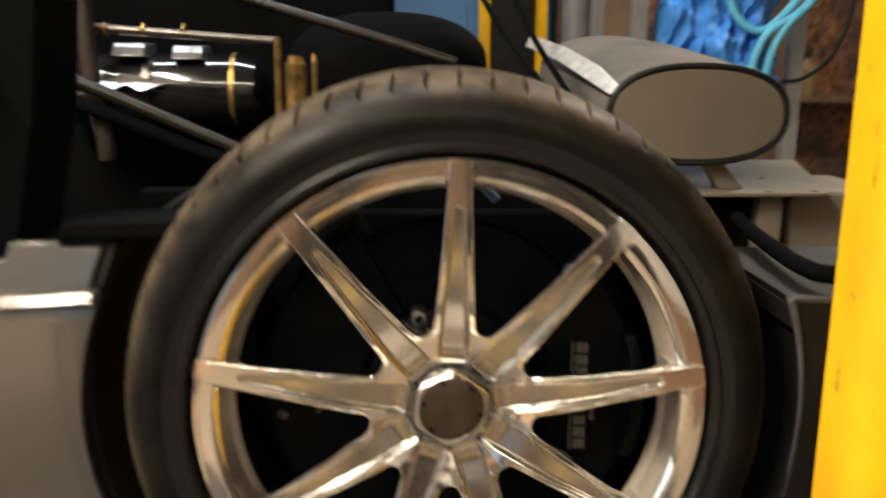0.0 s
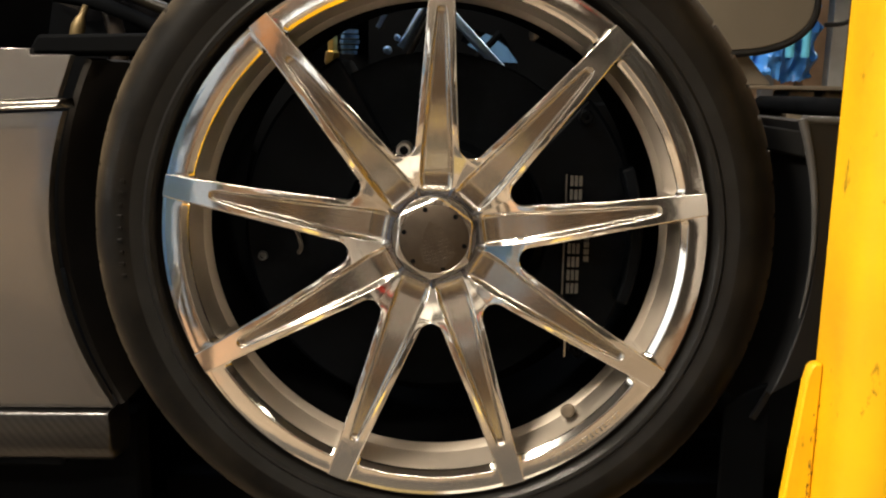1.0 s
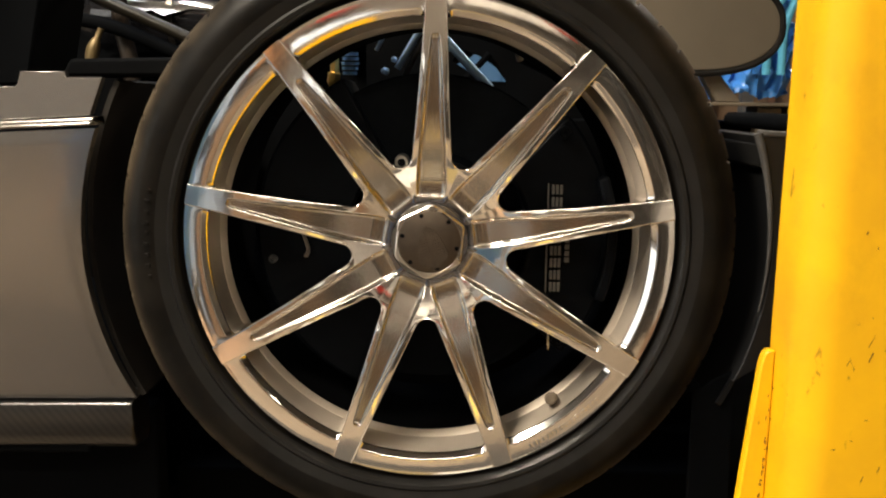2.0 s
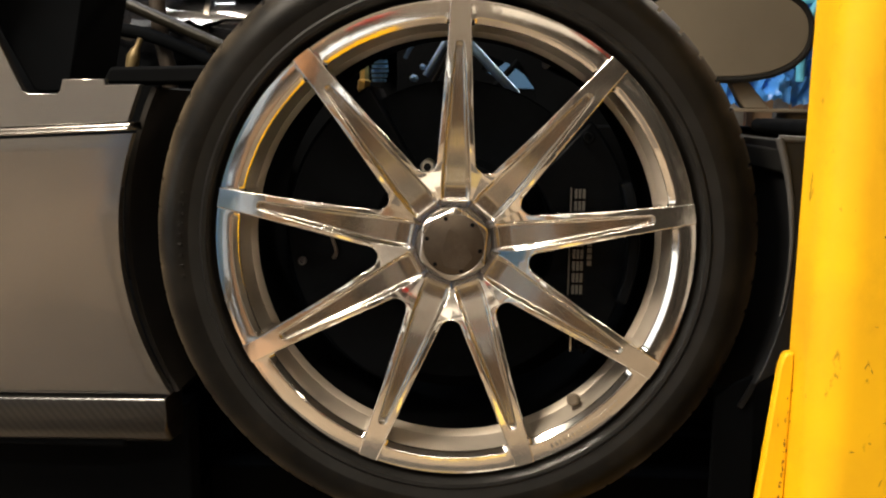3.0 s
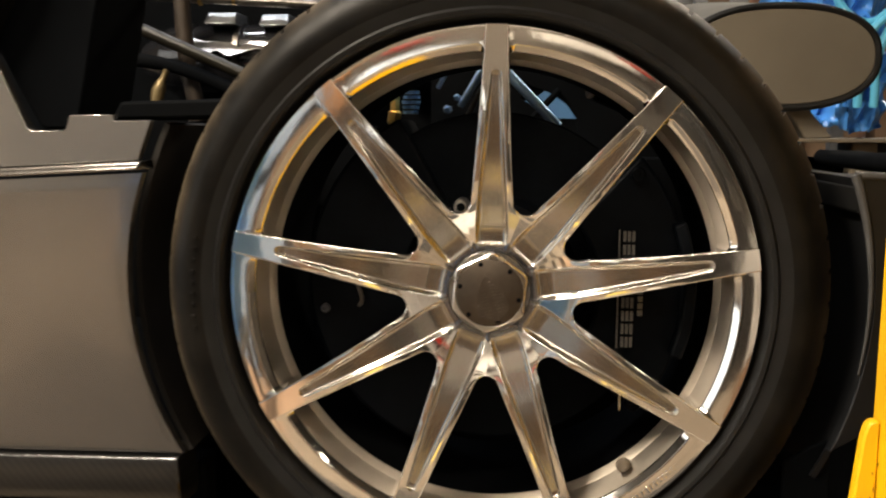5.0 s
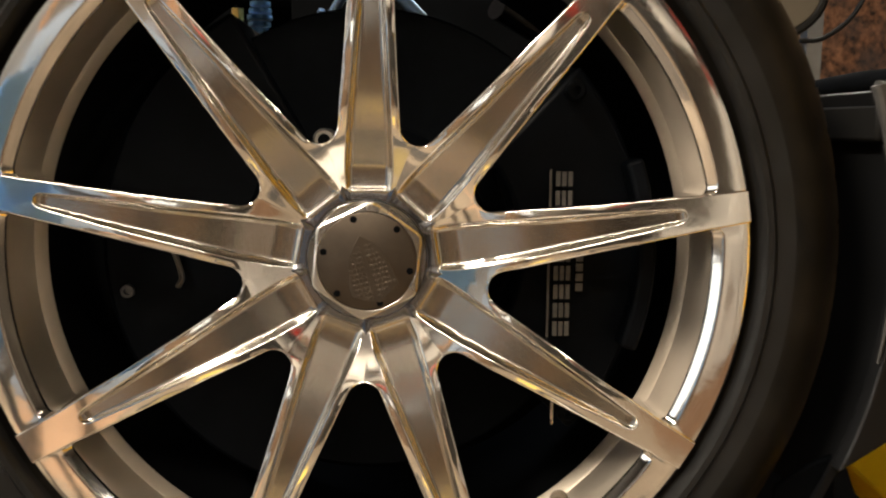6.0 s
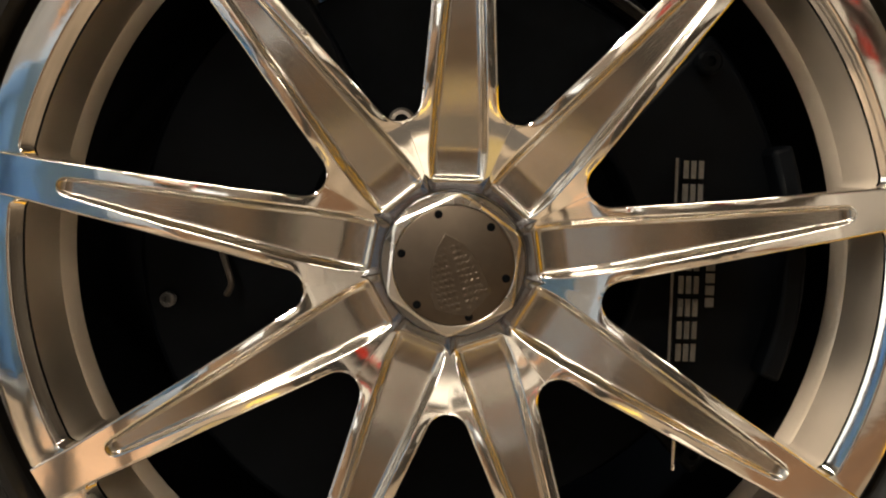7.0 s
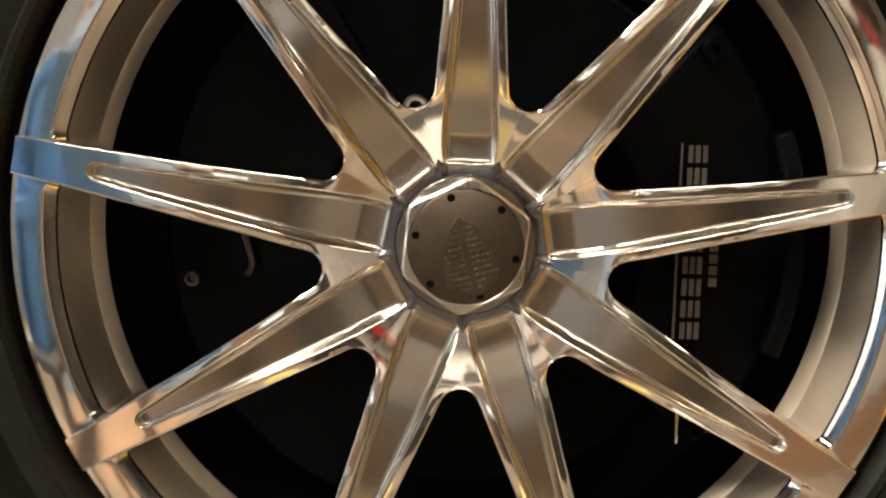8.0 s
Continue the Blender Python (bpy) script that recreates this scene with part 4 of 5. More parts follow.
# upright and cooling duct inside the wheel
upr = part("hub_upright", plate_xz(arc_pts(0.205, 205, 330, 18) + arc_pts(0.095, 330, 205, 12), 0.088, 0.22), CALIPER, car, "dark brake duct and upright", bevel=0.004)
part("ring_bolt", lathe([(0.0050, 0.090), (0.0050, 0.0835), (0.0042, 0.0830), (0.0028, 0.0830), (0.0026, 0.0875), (0.0001, 0.0875)], 16, at=(-0.1856, 0, 0.9662)), LIPGREY, upr, "small ring-headed bolt")
part("duct_clip", tube(bend([(-0.150, 0.084, 1.000), (-0.146, 0.081, 0.990), (-0.143, 0.081, 0.978), (-0.147, 0.084, 0.970)]), 0.0022, 8), DARKSTEEL, upr)
part("axle_case", lathe([(0.075, 0.15), (0.080, 0.20), (0.060, 0.26), (0.055, 0.45), (0.07, 0.50), (0.07, 0.9), (0.0001, 0.9)], 32, at=(CX, 0, CZ)), DARKSTEEL, car, "dark drive shaft housing")
part("gearbox", block((-0.22, 0.62, 0.70), (0.60, 1.30, 1.12)), BLACK, car, "black gearbox casing", bevel=0.03)

# suspension links seen over the disc
for pts, r, mat in (([(0.0032, 0.340, 1.2510), (0.0808, 0.340, 1.1703)], 0.0066, BLUELIT), ([(-0.0208, 0.325, 1.2490), (-0.0520, 0.325, 1.1963)], 0.0048, BLUELIT),
                    ([(-0.0144, 0.325, 1.2361), (-0.0413, 0.325, 1.1856)], 0.0036, DARKSTEEL), ([(-0.0662, 0.295, 1.2439), (-0.0791, 0.295, 1.2191)], 0.0030, BLUELIT),
                    ([(0.1248, 0.350, 1.2195), (0.30, 0.5, 1.15)], 0.012, GLOSSBLACK)):
    part("suspension_link", tube(pts, r, 12), mat, car, "slim metal suspension link")
for k in range(5):
    part("coil_ring", tube([(-0.1180 + 0.0004 * k, 0.320, 1.187 + 0.0066 * k), (-0.1180 + 0.0004 * k, 0.320, 1.1912 + 0.0066 * k)], 0.0126 - 0.0012 * abs(k - 2), 16), BLUELITCOIL, car)
# Small blue studs, added to stand for blue glints.
for at, r in (((-0.0692, 0.325, 1.1931), 0.0058), ((-0.0563, 0.325, 1.2092), 0.0045)):
    part("blue_glint_stud", tube([(at[0], at[1] + 0.02, at[2]), (at[0], at[1], at[2]), (at[0], at[1] - 0.004, at[2] - 0.001)], [r, r, r * 0.6], 6), BLUELIT, car)
part("brake_union", tube([(-0.1402, 0.325, 1.2114), (-0.1402, 0.325, 1.1909), (-0.1402, 0.325, 1.1888), (-0.1423, 0.325, 1.1759), (-0.1423, 0.325, 1.1716), (-0.1434, 0.325, 1.1522)], [0.0065, 0.0065, 0.0095, 0.0095, 0.006, 0.006], 6), BRASS, car, "brass hydraulic union")

# Added sheets keep the depth dark, leaving one opening to the blue wall.
part("dark_backing_sheet", plate_xz([(0.030, 1.250), (0.042, 1.240), (0.075, 1.229), (0.104, 1.210), (0.122, 1.186), (0.130, 1.10), (0.40, 1.10), (0.40, 1.23), (0.2, 1.30), (0.05, 1.31)], 0.60, 0.606), MATT, car, "near-black backing sheet added for shade", bevel=0.001)
part("dark_backing_sheet", plate_xz([(0.040, 1.245), (0.030, 1.219), (0.085, 1.1865), (0.135, 1.1855), (0.135, 1.10), (-0.12, 1.10), (-0.12, 1.31), (0.045, 1.31)], 0.61, 0.616), MATT, car, "near-black backing sheet added for shade", bevel=0.001)
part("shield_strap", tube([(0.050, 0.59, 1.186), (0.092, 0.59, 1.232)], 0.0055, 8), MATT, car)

# side panel with the wheel arch cut into it
crease = lambda x: 1.1235 + (x + 0.345) * 0.055
sill = lambda x: 0.8040 + (x + 0.346) * 0.012


def side_mesh():
    """The panel leans in towards the sill; its rear edge follows the wheel arch, which widens downwards."""
    bm = bmesh.new()
    n, front, back = 36, [], []
    for i in range(n + 1):
        a = 240.4 + 48.6 * i / n
        r = 0.3705 + (289.0 - a) * 0.00042
        ex, ez = CX + r * math.sin(radians(a)), CZ + r * math.cos(radians(a))
        s = min(max((ez - sill(ex)) / (crease(ex) - sill(ex)), 0.0), 1.0)
        y = 0.043 - 0.053 * (1.25 * s - 0.25 * s * s)
        cols = [(ex, ez)] + [(x, sill(x) + (crease(x) - sill(x)) * s) for x in (ex - 0.02, ex - 0.06, -0.50, -0.60, -0.75, -0.95, -1.25, -1.6, -1.9)]
        wave = lambda x: 0.0007 * math.sin(x * 9.0 + 4.0 * s)
        lip = 0.0016 if i in (0, n) else 0.0
        front.append([bm.verts.new((x, y + wave(x) + max(lip, 0.0016 if k == 0 else 0.0), z)) for k, (x, z) in enumerate(cols)])
        back.append([bm.verts.new((x, y + 0.014, z)) for x, z in cols])
    for rows in (front, back):
        for p, q in zip(rows, rows[1:]):
            for k in range(len(p) - 1):
                bm.faces.new((p[k], p[k + 1], q[k + 1], q[k]))
    for f, b in ((front[0], back[0]), (front[-1], back[-1]), ([r[0] for r in front], [r[0] for r in back]), ([r[-1] for r in front], [r[-1] for r in back])):
        for k in range(len(f) - 1):
            bm.faces.new((f[k], f[k + 1], b[k + 1], b[k]))
    return bm


side = part("side_panel", side_mesh(), SILVER, car, "silver metallic side panel", sharp=40)


def step_mesh():
    """A rounded ledge along the panel's upper edge with a shallow groove between its two ridges."""
    prof = [(-0.0090, 0.0000), (-0.0112, 0.0008), (-0.0116, 0.0020), (-0.0100, 0.0031), (-0.0052, 0.0040), (-0.0030, 0.0050), (-0.0034, 0.0064), (-0.0012, 0.0077), (0.0040, 0.0084), (0.0125, 0.0090), (0.0300, 0.0090), (0.0300, 0.0000)]
    bm = bmesh.new()
    rows = []
    for x, inset in ((-0.3540, 0.004), (-0.3555, 0.0), (-0.45, 0.0), (-0.7, 0.0), (-1.2, 0.0), (-1.9, 0.0)):
        rows.append([bm.verts.new((x - (0.9 * z if x > -0.355 else 0), y + inset * (1 if y < 0.01 else 0), crease(x) + z + 0.0002)) for y, z in prof])
    for a, b in zip(rows, rows[1:]):
        for i in range(len(prof)):
            bm.faces.new((a[i], a[(i + 1) % len(prof)], b[(i + 1) % len(prof)], b[i]))
    bm.faces.new(rows[0])
    bm.faces.new(rows[-1])
    return bm


part("panel_step", step_mesh(), SILVER, side, sharp=60)
up_out = [(-0.5565, 1.1220), (-0.3640, 1.1325), (-0.3500, 1.1735), (-0.3890, 1.1725), (-0.3905, 1.1790), (-0.4370, 1.1785), (-0.4400, 1.1660), (-0.4435, 1.1622), (-0.4770, 1.1622), (-0.4830, 1.1650),
          (-0.5095, 1.2190), (-0.5260, 1.2550), (-0.5520, 1.2130), (-0.5535, 1.1800)]
part("upper_panel", plate_xz(up_out, lambda x, z: 0.0125 + (z - 1.123) * 0.10, lambda x, z: 0.024 + (z - 1.123) * 0.10), SILVER, car, "silver inner wing panel", bevel=0.0006)
part("hinge_bracket", plate_xz([(-0.4780, 1.1640), (-0.4445, 1.1640), (-0.4400, 1.1680), (-0.4120, 1.30), (-0.40, 1.42), (-0.60, 1.42), (-0.5600, 1.36), (-0.5300, 1.2600), (-0.5100, 1.2190), (-0.4835, 1.1680)], 0.042, 0.16), MATT, car, "black hanging bracket", bevel=0.004)
part("door_seal", plate_xz([(-0.5575, 1.1175), (-0.5545, 1.1800), (-0.5530, 1.2125), (-0.5270, 1.2555), (-0.4900, 1.3200), (-0.4650, 1.3800), (-0.4950, 1.3800), (-0.5230, 1.2960), (-0.5560, 1.2390), (-0.6000, 1.1900), (-0.6000, 1.1150)], 0.004, 0.05), BLACK, car, "black rubber door seal", bevel=0.005)
part("door_edge", plate_xz([(-0.5240, 1.2970), (-0.5570, 1.2400), (-0.6010, 1.1900), (-0.6010, 1.1140), (-1.40, 1.0700), (-1.40, 1.45), (-0.4700, 1.45), (-0.4960, 1.3810)], lambda x, z: -0.006 + (z - 1.12) * 0.50, lambda x, z: 0.03 + (z - 1.12) * 0.50), SILVER, car, "silver edge of the door opening", bevel=0.004)
part("rubber_flange", plate_xz([(-0.404, 1.1745), (-0.404, 1.1815), (-0.397, 1.1935), (-0.28, 1.1965), (-0.26, 1.1850), (-0.27, 1.1765), (-0.38, 1.1745)], 0.050, 0.12), MATT, car, "black rubber flange", bevel=0.004)
def sill_mesh():
    prof = [(0.095, -0.001), (0.0400, -0.001), (0.0378, -0.0022), (0.0370, -0.0048), (0.0372, -0.023), (0.0385, -0.038), (0.0430, -0.051), (0.0540, -0.061), (0.095, -0.066)]
    bm = bmesh.new()
    rows = [[bm.verts.new((x, y, sill(x) + z * k)) for y, z in prof] for x, k in ((-0.3440, 0.70), (-0.3450, 0.92), (-0.348, 1.0), (-0.7, 1.0), (-1.2, 1.0), (-1.9, 1.0))]
    n = len(prof)
    for a, b in zip(rows, rows[1:]):
        for i in range(n):
            bm.faces.new((a[i], a[(i + 1) % n], b[(i + 1) % n], b[i]))
    bm.faces.new(rows[0])
    bm.faces.new(rows[-1])
    return bm


part("side_sill", sill_mesh(), CARBON_SILL, car, "woven carbon-fibre side sill", sharp=50)
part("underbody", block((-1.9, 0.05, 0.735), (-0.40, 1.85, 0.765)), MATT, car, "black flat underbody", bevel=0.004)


# Near-black sheets added to stand for the dark space below the sill.
part("sill_gap_sheet", block((-1.9, 0.12, 0.50), (-0.345, 0.16, 0.768)), MATT, car, "near-black sheet added to darken the gap below the sill", bevel=0.004)
part("under_gap_sheet", block((-0.3995, 0.36, 0.50), (0.95, 1.80, 0.58)), MATT, car, "near-black sheet added to darken the space under the car", bevel=0.004)
part("under_gap_sheet", block((-1.9, 0.17, 0.50), (-0.40, 1.80, 0.56)), MATT, car, "near-black sheet added to darken the space under the car", bevel=0.004)


# wheel-arch lining, open towards the engine bay
def lining(a0, a1, r0, r1, y0, y1):
    bm = bmesh.new()
    n = 30
    rows = []
    for i in range(n + 1):
        a = radians(a0 + (a1 - a0) * i / n)
        rows.append([bm.verts.new((CX + r * math.sin(a), y, CZ + r * math.cos(a))) for r, y in ((r0, y0), (r1, y1), (r1 + 0.006, y1), (r0 + 0.006, y0))])
    for p, q in zip(rows, rows[1:]):
        for k in range(4):
            bm.faces.new((p[k], p[(k + 1) % 4], q[(k + 1) % 4], q[k]))
    bm.faces.new(rows[0])
    bm.faces.new(rows[-1])
    return bm


part("arch_lining", lining(240, 296, 0.3860, 0.388, 0.060, 0.50), LINING, car, "matt black wheel-arch lining")
part("arch_lining", lining(71.3, 119, 0.372, 0.378, 0.012, 0.50), LACQUER, car, "dark grey wheel-arch lining")
# Near-black sheets added to close the arch with darkness.
part("arch_gap_sheet", block((-0.45, 0.50, 0.62), (-0.18, 0.54, 1.16)), MATT, car, "near-black sheet added to darken the wheel arch", bevel=0.004)
part("arch_gap_sheet", block((-0.18, 0.50, 0.62), (0.42, 0.54, 1.125)), MATT, car, "near-black sheet added to darken the wheel arch", bevel=0.004)

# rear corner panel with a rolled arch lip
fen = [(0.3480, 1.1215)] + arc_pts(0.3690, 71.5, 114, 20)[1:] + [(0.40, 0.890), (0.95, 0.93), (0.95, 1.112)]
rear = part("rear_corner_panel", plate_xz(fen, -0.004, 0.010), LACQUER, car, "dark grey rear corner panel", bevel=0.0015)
# Added plate: stands for the dark gap under the corner panel.
part("dark_gap_plate", plate_xz([(0.30, 0.62), (0.30, 0.83), (0.325, 0.848), (0.345, 0.856), (0.352, 0.62)], 0.016, 0.022), MATT, car, "near-black plate added to darken the lower gap", bevel=0.002)
part("arch_lip", tube([(x, -0.004, z) for x, z in arc_pts(0.3660, 70.3, 101, 30)], [0.0046 - 0.00012 * i for i in range(31)], 10), LIPGREY, rear, "rolled dusty arch lip")
part("top_lip", tube([(0.345, -0.002, 1.1225), (0.40, -0.002, 1.1205), (0.95, -0.002, 1.1125)], 0.0040, 10), LIPGREY, rear, "rolled dusty top lip")
part("seal_strip", tube(bend([(0.455, 0.42, 1.130), (0.430, 0.30, 1.131), (0.412, 0.18, 1.132), (0.405, 0.10, 1.132), (0.43, 0.06, 1.131), (0.60, 0.055, 1.127)]), 0.0105, 12), MATT, car, "black rubber seal strip")
part("inner_shelf", block((0.355, 0.012, 1.085), (0.95, 0.30, 1.112)), BLACK, car, "grimy black inner shelf", bevel=0.003)

# oval exhaust pod on its dusty plate
def oval(cx, cz, hw, hh, n=48, power=2.35, tilt=0.0):
    out = []
    for k in range(n):
        a = 2 * math.pi * k / n
        c, s = math.cos(a), math.sin(a)
        u, v = hw * math.copysign(abs(c) ** (2 / power), c), hh * math.copysign(abs(s) ** (2 / power), s)
        out.append((cx + u * math.cos(tilt) - v * math.sin(tilt), cz + u * math.sin(tilt) + v * math.cos(tilt)))
    return out


def loft_ovals(rows, caps=True):
    bm = bmesh.new()
    rings = [[bm.verts.new((x, y, z)) for x, z in oval(cx, cz, hw, hh)] for cx, y, cz, hw, hh in rows]
    for p, q in zip(rings, rings[1:]):
        for k in range(len(p)):
            bm.faces.new((p[k], p[(k + 1) % len(p)], q[(k + 1) % len(p)], q[k]))
    if caps:
        bm.faces.new(rings[0])
        bm.faces.new(rings[-1])
    return bm


POD_X, POD_Z = 0.421, 1.2770
pod = part("exhaust_pod", loft_ovals([(POD_X, 0.526, POD_Z, 0.142, 0.0755), (POD_X - 0.002, 0.534, POD_Z + 0.001, 0.146, 0.079), (POD_X - 0.014, 0.64, 1.294, 0.146, 0.080), (POD_X - 0.040, 0.78, 1.316, 0.142, 0.080), (POD_X - 0.060, 0.90, 1.332, 0.135, 0.076), (POD_X - 0.066, 0.94, 1.336, 0.11, 0.055)]), POD, car, "dusty grey oval exhaust silencer", sharp=45)
part("end_plate", loft_ovals([(POD_X, 0.520, POD_Z, 0.137, 0.0705), (POD_X, 0.527, POD_Z, 0.140, 0.073)]), PODFACE, pod, "dusty brown-grey oval end plate", bevel=0.001)
rim_pts = [(x, 0.524, z) for x, z in oval(POD_X, POD_Z, 0.1425, 0.0757)]
part("seam_ring", tube(rim_pts + rim_pts[:1], 0.0062, 8, cap=False), BLACK, pod, "black rolled seam")
bm = bmesh.new()
over = [(0.206, 0.900, 1.408), (0.246, 0.740, 1.382), (0.274, 0.600, 1.351), (0.288, 0.525, 1.323)]
under = [(0.196, 0.890, 1.386), (0.229, 0.730, 1.360), (0.256, 0.590, 1.328), (0.274, 0.515, 1.308)]
rows = [[bm.verts.new(Vector(p) + Vector((0.004 * k, 0, 0))) for p in run] for run in (over, under) for k in (0, 1)]
for i in range(3):
    for a, b in ((0, 1), (1, 3), (3, 2), (2, 0)):
        bm.faces.new((rows[a][i], rows[b][i], rows[b][i + 1], rows[a][i + 1]))
for i in (0, 3):
    bm.faces.new([rows[k][i] for k in (0, 1, 3, 2)])
part("pod_strap", bm, STRAP, pod, "bright scuffed metal strap", bevel=0.001)
plate = part("heat_plate", plate_xy([(0.33, 0.50), (0.622, 0.503), (0.640, 0.512), (0.648, 0.530), (0.80, 0.98), (0.33, 0.98)], 1.1490, 1.1550), DUSTYALU, car, "dusty aluminium mounting plate", bevel=0.0012)
# Black discs laid on the plate stand for the dark of bolt holes.
for xx, yy in ((0.622, 0.524), (0.545, 0.520), (0.60, 0.68)):
    part("hole_shade_disc", tube([(xx, yy, 1.1548), (xx, yy, 1.1556)], 0.007, 14), BLACK, plate)
part("bracket_leg", plate_xz([(0.470, 1.1555), (0.436, 1.212), (0.462, 1.214), (0.512, 1.1555)], 0.545, 0.572), DUSTYALU, plate, bevel=0.002)
part("bracket_leg", plate_xz([(0.535, 1.02), (0.535, 1.1485), (0.575, 1.1485), (0.575, 1.02)], 0.53, 0.56), DUSTYALU, plate, bevel=0.003)
part("bracket_box", block((0.600, 0.56, 1.02), (0.78, 0.78, 1.1485)), DUSTYALU, plate, bevel=0.006)

# engine bay
part("air_box", loft_ovals([(-0.07, 0.72, 1.345, 0.06, 0.04), (-0.07, 0.74, 1.345, 0.13, 0.075), (-0.07, 0.82, 1.345, 0.185, 0.100), (-0.07, 1.1, 1.345, 0.20, 0.105), (-0.07, 1.4, 1.33, 0.19, 0.10)]), MATT, car, "matt black engine air box", sharp=60)
muf = part("intake_plenum", tube([(-0.70, 0.82, 1.30), (-0.66, 0.82, 1.30), (-0.64, 0.82, 1.30), (-0.34, 0.80, 1.30), (-0.31, 0.80, 1.30), (-0.29, 0.80, 1.30)], [0.03, 0.055, 0.066, 0.066, 0.058, 0.03], 32), GLOSSBLACK, car, "gloss black intake plenum", sharp=40)
for xx in (-0.60, -0.50, -0.40):
    part("clamp_band", tube([(xx - 0.005, 0.81, 1.30), (xx + 0.005, 0.81, 1.30)], 0.0685, 32), DARKSTEEL, muf)
part("clamp_band", tube([(-0.352, 0.80, 1.30), (-0.344, 0.80, 1.30)], 0.0690, 32), OLDBRASS, muf, "dull brass clamp band")
part("fuel_rail", tube([(-0.74, 0.76, 1.418), (-0.27, 0.74, 1.388)], 0.0085, 12), DARKSTEEL, car, "dark steel fuel rail")
for xx in (-0.565, -0.50, -0.43):
    part("rail_ring", tube([(xx, 0.75, 1.406), (xx + 0.005, 0.75, 1.4055)], 0.012, 12), OLDBRASS, car)
# Added plates, tilted to mirror the lamp as dim highlights on the plenum.
for x0, x1, z0 in ((-0.556, -0.496, 1.360), (-0.452, -0.396, 1.356)):
    part("highlight_plate", plate_xz([(x0, z0), (x1, z0), (x1 - 0.004, z0 + 0.024), (x0, z0 + 0.024)], lambda x, z, z0=z0: 0.74 + (z - z0) * 1.08, 0.83), COVERMETAL, car, "dull metal plate added as a plenum highlight", bevel=0.003)
# Added foil shape, tilted to mirror the lamp as the plenum's white highlight.
foil = [(-0.600, 1.312), (-0.560, 1.300), (-0.530, 1.312), (-0.505, 1.300), (-0.462, 1.314), (-0.420, 1.312), (-0.428, 1.334), (-0.470, 1.332), (-0.492, 1.318), (-0.520, 1.342), (-0.556, 1.330), (-0.596, 1.340)]
part("highlight_foil", plate_xz(foil, lambda x, z: 0.722 + (z - 1.30) * 1.08 + 0.0015 * math.sin(x * 130), lambda x, z: 0.728 + (z - 1.30) * 1.08 + 0.0015 * math.sin(x * 130)), STEEL, car, "bright foil shape added as the plenum's white highlight", bevel=0.001)
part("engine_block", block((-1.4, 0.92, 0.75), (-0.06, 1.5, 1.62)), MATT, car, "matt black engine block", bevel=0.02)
part("coolant_pipe", tube(bend([(-0.588, 0.715, 1.468), (-0.585, 0.715, 1.392), (-0.579, 0.715, 1.285), (-0.566, 0.715, 1.219), (-0.564, 0.715, 1.182)]), 0.0150, 14), BROWN, car, "brown metal coolant pipe")
part("hose_nozzle", tube([(-0.592, 0.65, 1.270), (-0.600, 0.65, 1.253), (-0.602, 0.65, 1.250), (-0.607, 0.65, 1.236), (-0.611, 0.65, 1.222), (-0.612, 0.65, 1.190)], [0.0055, 0.0055, 0.008, 0.0120, 0.0110, 0.009], 14), NOZZLE, car, "tarnished brass hose nozzle")
part("suspension_arm", tube([(-0.661, 0.660, 1.351), (-0.326, 0.660, 1.207), (-0.233, 0.660, 1.166)], 0.0115, 14), ARMBLACK, car, "gloss black suspension arm")
part("suspension_arm", tube(bend([(-0.722, 0.680, 1.298), (-0.589, 0.680, 1.278), (-0.474, 0.680, 1.233), (-0.366, 0.680, 1.192), (-0.22, 0.66, 1.16)]), 0.0125, 14), MATT, car, "black suspension arm")
part("oil_line", tube([(-0.33, 0.34, 1.462), (-0.245, 0.32, 1.432), (-0.042, 0.30, 1.374), (0.02, 0.30, 1.355)], 0.0070, 12), OILLINE, car, "dark brown braided oil line")
for xx, zt, r in ((-0.220, 1.388, 0.0050), (-0.196, 1.362, 0.0150), (-0.170, 1.365, 0.0040)):
    part("union_bolt", tube([(xx, 0.40, 1.26), (xx, 0.40, zt - 0.01), (xx, 0.40, zt - 0.009), (xx, 0.40, zt)], [r, r, r * 0.8, r * 0.7], 8), OLDBRASS, car, "brass-coloured banjo union")
for pts in ([(0.06, 0.62, 1.50), (0.10, 0.52, 1.41), (0.145, 0.42, 1.335), (0.16, 0.38, 1.30)], [(0.115, 0.62, 1.50), (0.15, 0.52, 1.40), (0.185, 0.42, 1.322), (0.20, 0.38, 1.29)]):
    part("control_cable", tube(bend(pts), 0.0045, 8), MATT, car, "thin black control cable")
part("far_side_body", block((-1.9, 1.80, 0.75), (0.9, 1.85, 1.08)), BLACK, car, "dark far side body panel", bevel=0.01)

# ---- beyond the car ----
tarp = bmesh.new()
bmesh.ops.create_grid(tarp, x_segments=60, y_segments=44, size=0.5)
for v in tarp.verts:
    u, w = v.co.x, v.co.y
    n1 = noise.fractal(Vector((u * 5, w * 5, 1.3)), 1.0, 2.0, 5)
    ridge = 1 - abs(noise.noise(Vector((u * 9, w * 7, 4.2)))) * 2
    v.co = Vector((0.83 + u * 0.34, 1.62 - 0.10 * math.cos(u * 3) - 0.05 * n1 - 0.045 * ridge, 1.41 + w * 0.47 + 0.03 * n1))
bmesh.ops.solidify(tarp, geom=tarp.faces[:], thickness=0.002)
rack = thing("storage_rack", (1.0, 1.85, 0), "grimy steel storage rack behind the car", "rack")
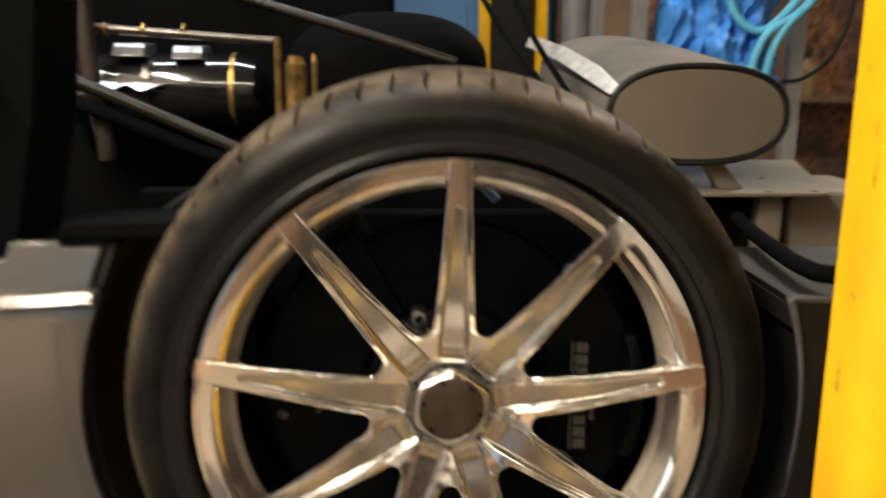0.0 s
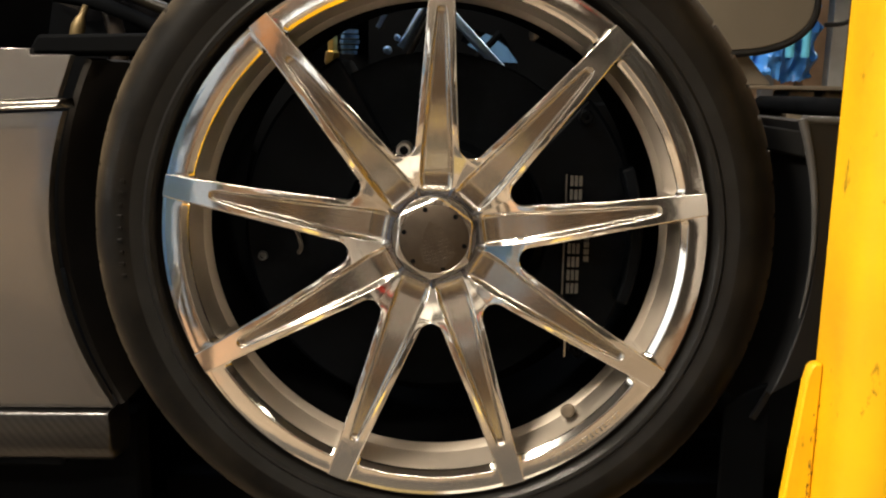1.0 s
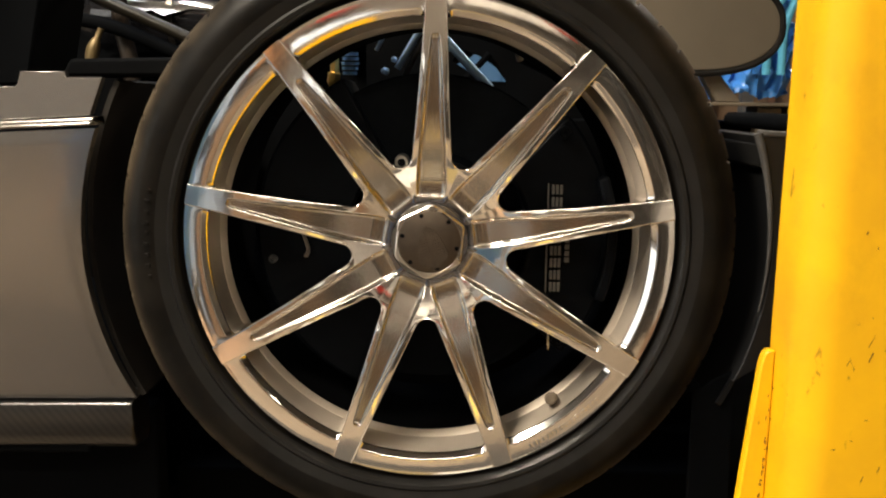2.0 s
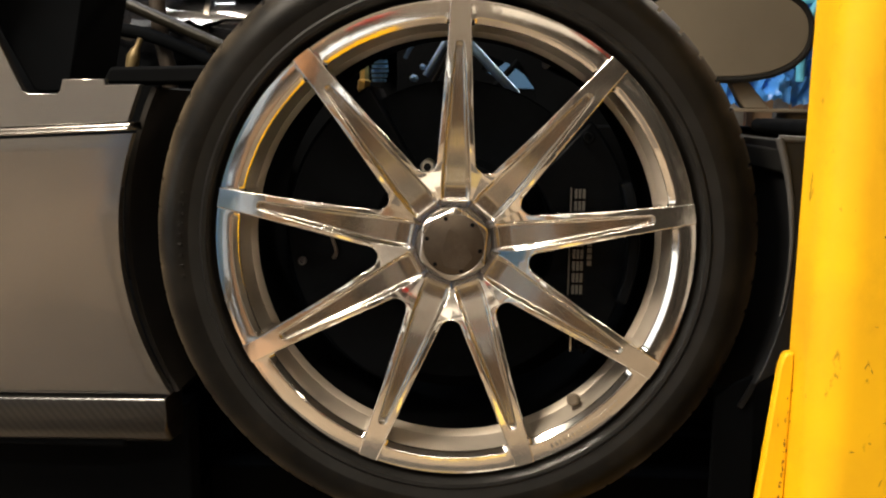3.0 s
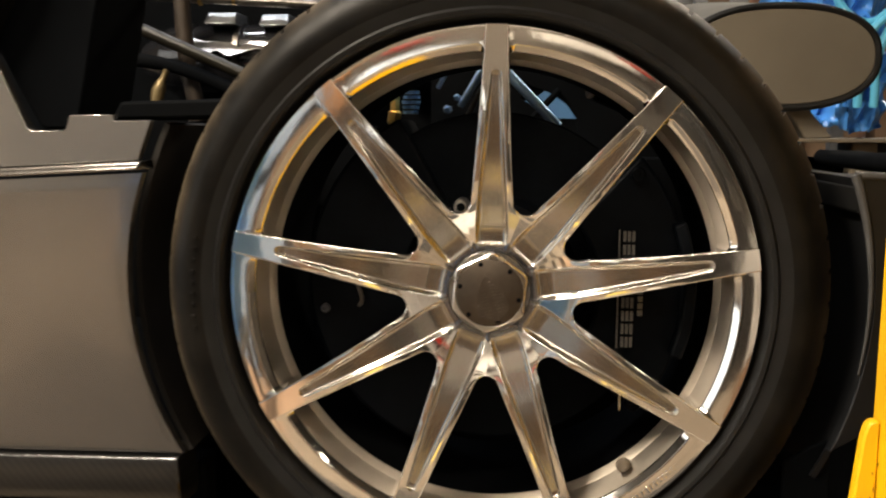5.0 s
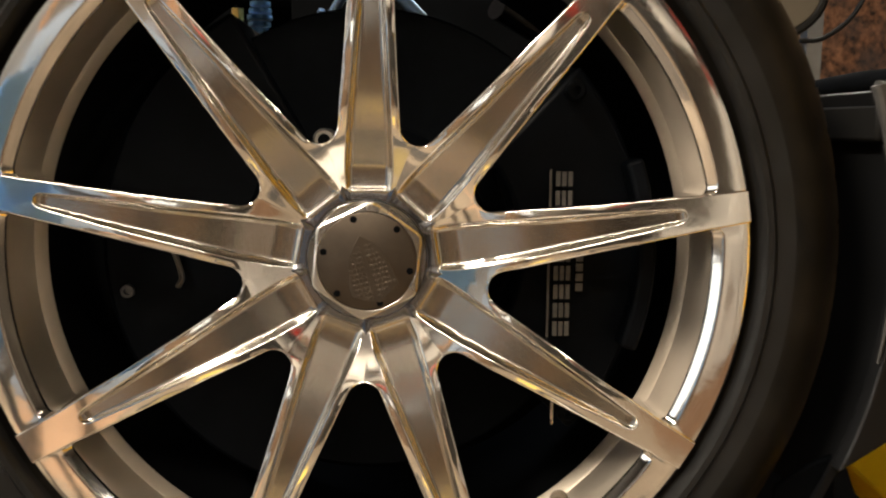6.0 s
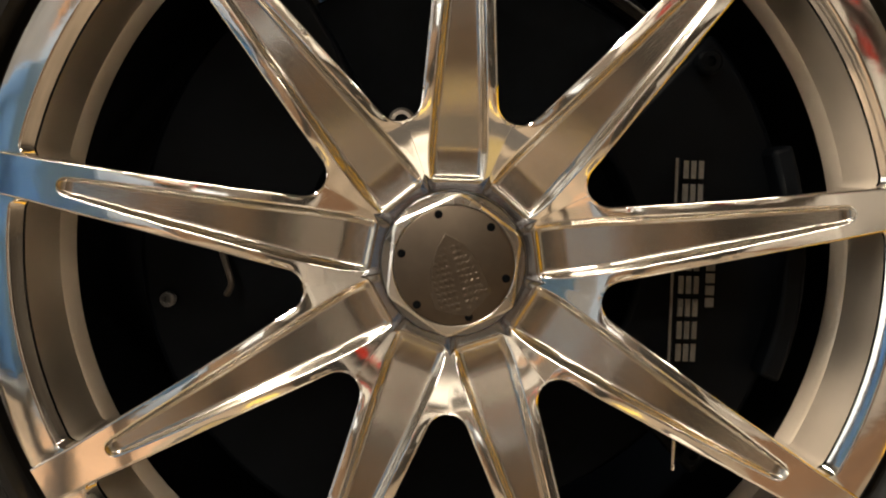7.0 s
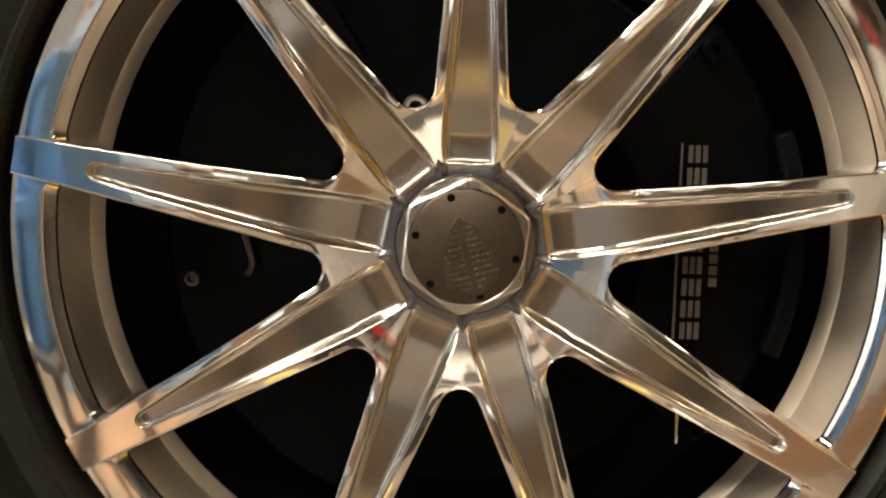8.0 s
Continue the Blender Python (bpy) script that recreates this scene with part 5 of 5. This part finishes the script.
for xx in (0.60, 1.04):
    for yy in (1.55, 2.05):
        part("upright", block((xx - 0.02, yy - 0.02, 0), (xx + 0.02, yy + 0.02, 2.1)), GREYPAINT, rack, bevel=0.002)
for zz in (0.5, 1.02, 2.0):
    part("shelf", block((0.585, 1.535, zz), (1.06, 2.065, zz + 0.025)), RUSTY, rack, bevel=0.002)
solo("tarpaulin", tarp, TARP, "crumpled shiny blue plastic tarpaulin on the rack", "tarpaulin", sharp=60)
for pts in ([(0.80, 1.48, 1.62), (0.83, 1.47, 1.49), (0.90, 1.46, 1.44), (0.98, 1.47, 1.50), (1.05, 1.48, 1.60)],
            [(0.885, 1.46, 1.23), (0.882, 1.45, 1.34), (0.91, 1.44, 1.43), (1.00, 1.45, 1.49), (1.08, 1.47, 1.58)],
            [(0.925, 1.46, 1.23), (0.925, 1.45, 1.36), (0.96, 1.44, 1.45), (1.03, 1.45, 1.52), (1.10, 1.47, 1.63)]):
    solo("air_hose", tube(bend(pts), 0.011, 10), HOSE, "coiled pale cyan air hose hanging on the rack", "hose", group="air hoses")
solo("black_cable", tube(bend([(1.12, 1.46, 1.62), (1.14, 1.45, 1.50), (1.09, 1.44, 1.38), (1.02, 1.44, 1.32), (0.96, 1.44, 1.31)]), 0.006, 8), BLACK, "thin black cable hanging in a loop", "cable")
BX, BZ, BH = 2.363, 1.168, 0.274
shelf = thing("wall_shelf", (BX, 4.25, BZ - 0.03), "narrow timber shelf on the grimy wall", "shelf")
part("shelf_board", block((BX - 0.30, 4.12, BZ - 0.03), (BX + 0.45, 4.40, BZ)), TIMBER, shelf, bevel=0.003)
for xx in (BX - 0.22, BX + 0.36):
    part("shelf_bracket", block((xx, 4.16, BZ - 0.06), (xx + 0.03, 4.40, BZ - 0.0305)), GREYPAINT, shelf, bevel=0.002)
bott = thing("oil_bottle", (BX, 4.25, BZ), "yellowed plastic bottle with a narrow neck", "bottle")
part("bottle_body", tube([(BX, 4.25, BZ + BH * k) for k in (0.0, 0.03, 0.58, 0.72, 0.80)], [BH * k for k in (0.20, 0.24, 0.24, 0.12, 0.09)], 16), BOTTLE, bott)
part("bottle_cap", tube([(BX, 4.25, BZ + BH * 0.80), (BX, 4.25, BZ + BH)], BH * 0.10, 12), BROWN, bott)
for x0, w, y0, mat, lab in ((0.56, 0.10, 2.45, GREYPAINT, "dull grey vertical pipe"), (0.72, 0.16, 2.55, TIMBER, "old brown timber post"), (0.95, 0.10, 2.5, GREYPAINT, "dull grey vertical pipe"), (1.12, 0.2, 2.6, TIMBER, "old brown timber post"), (1.42, 0.14, 2.7, TIMBER, "old brown timber post")):
    if mat is TIMBER:
        solo("timber_post", block((x0, y0, 0), (x0 + w, y0 + 0.1, 3.2)), mat, lab, "post", bevel=0.006)
    else:
        solo("vertical_pipe", tube([(x0 + w / 2, y0, 0), (x0 + w / 2, y0, 3.3)], w / 2, 20), mat, lab, "pipe")
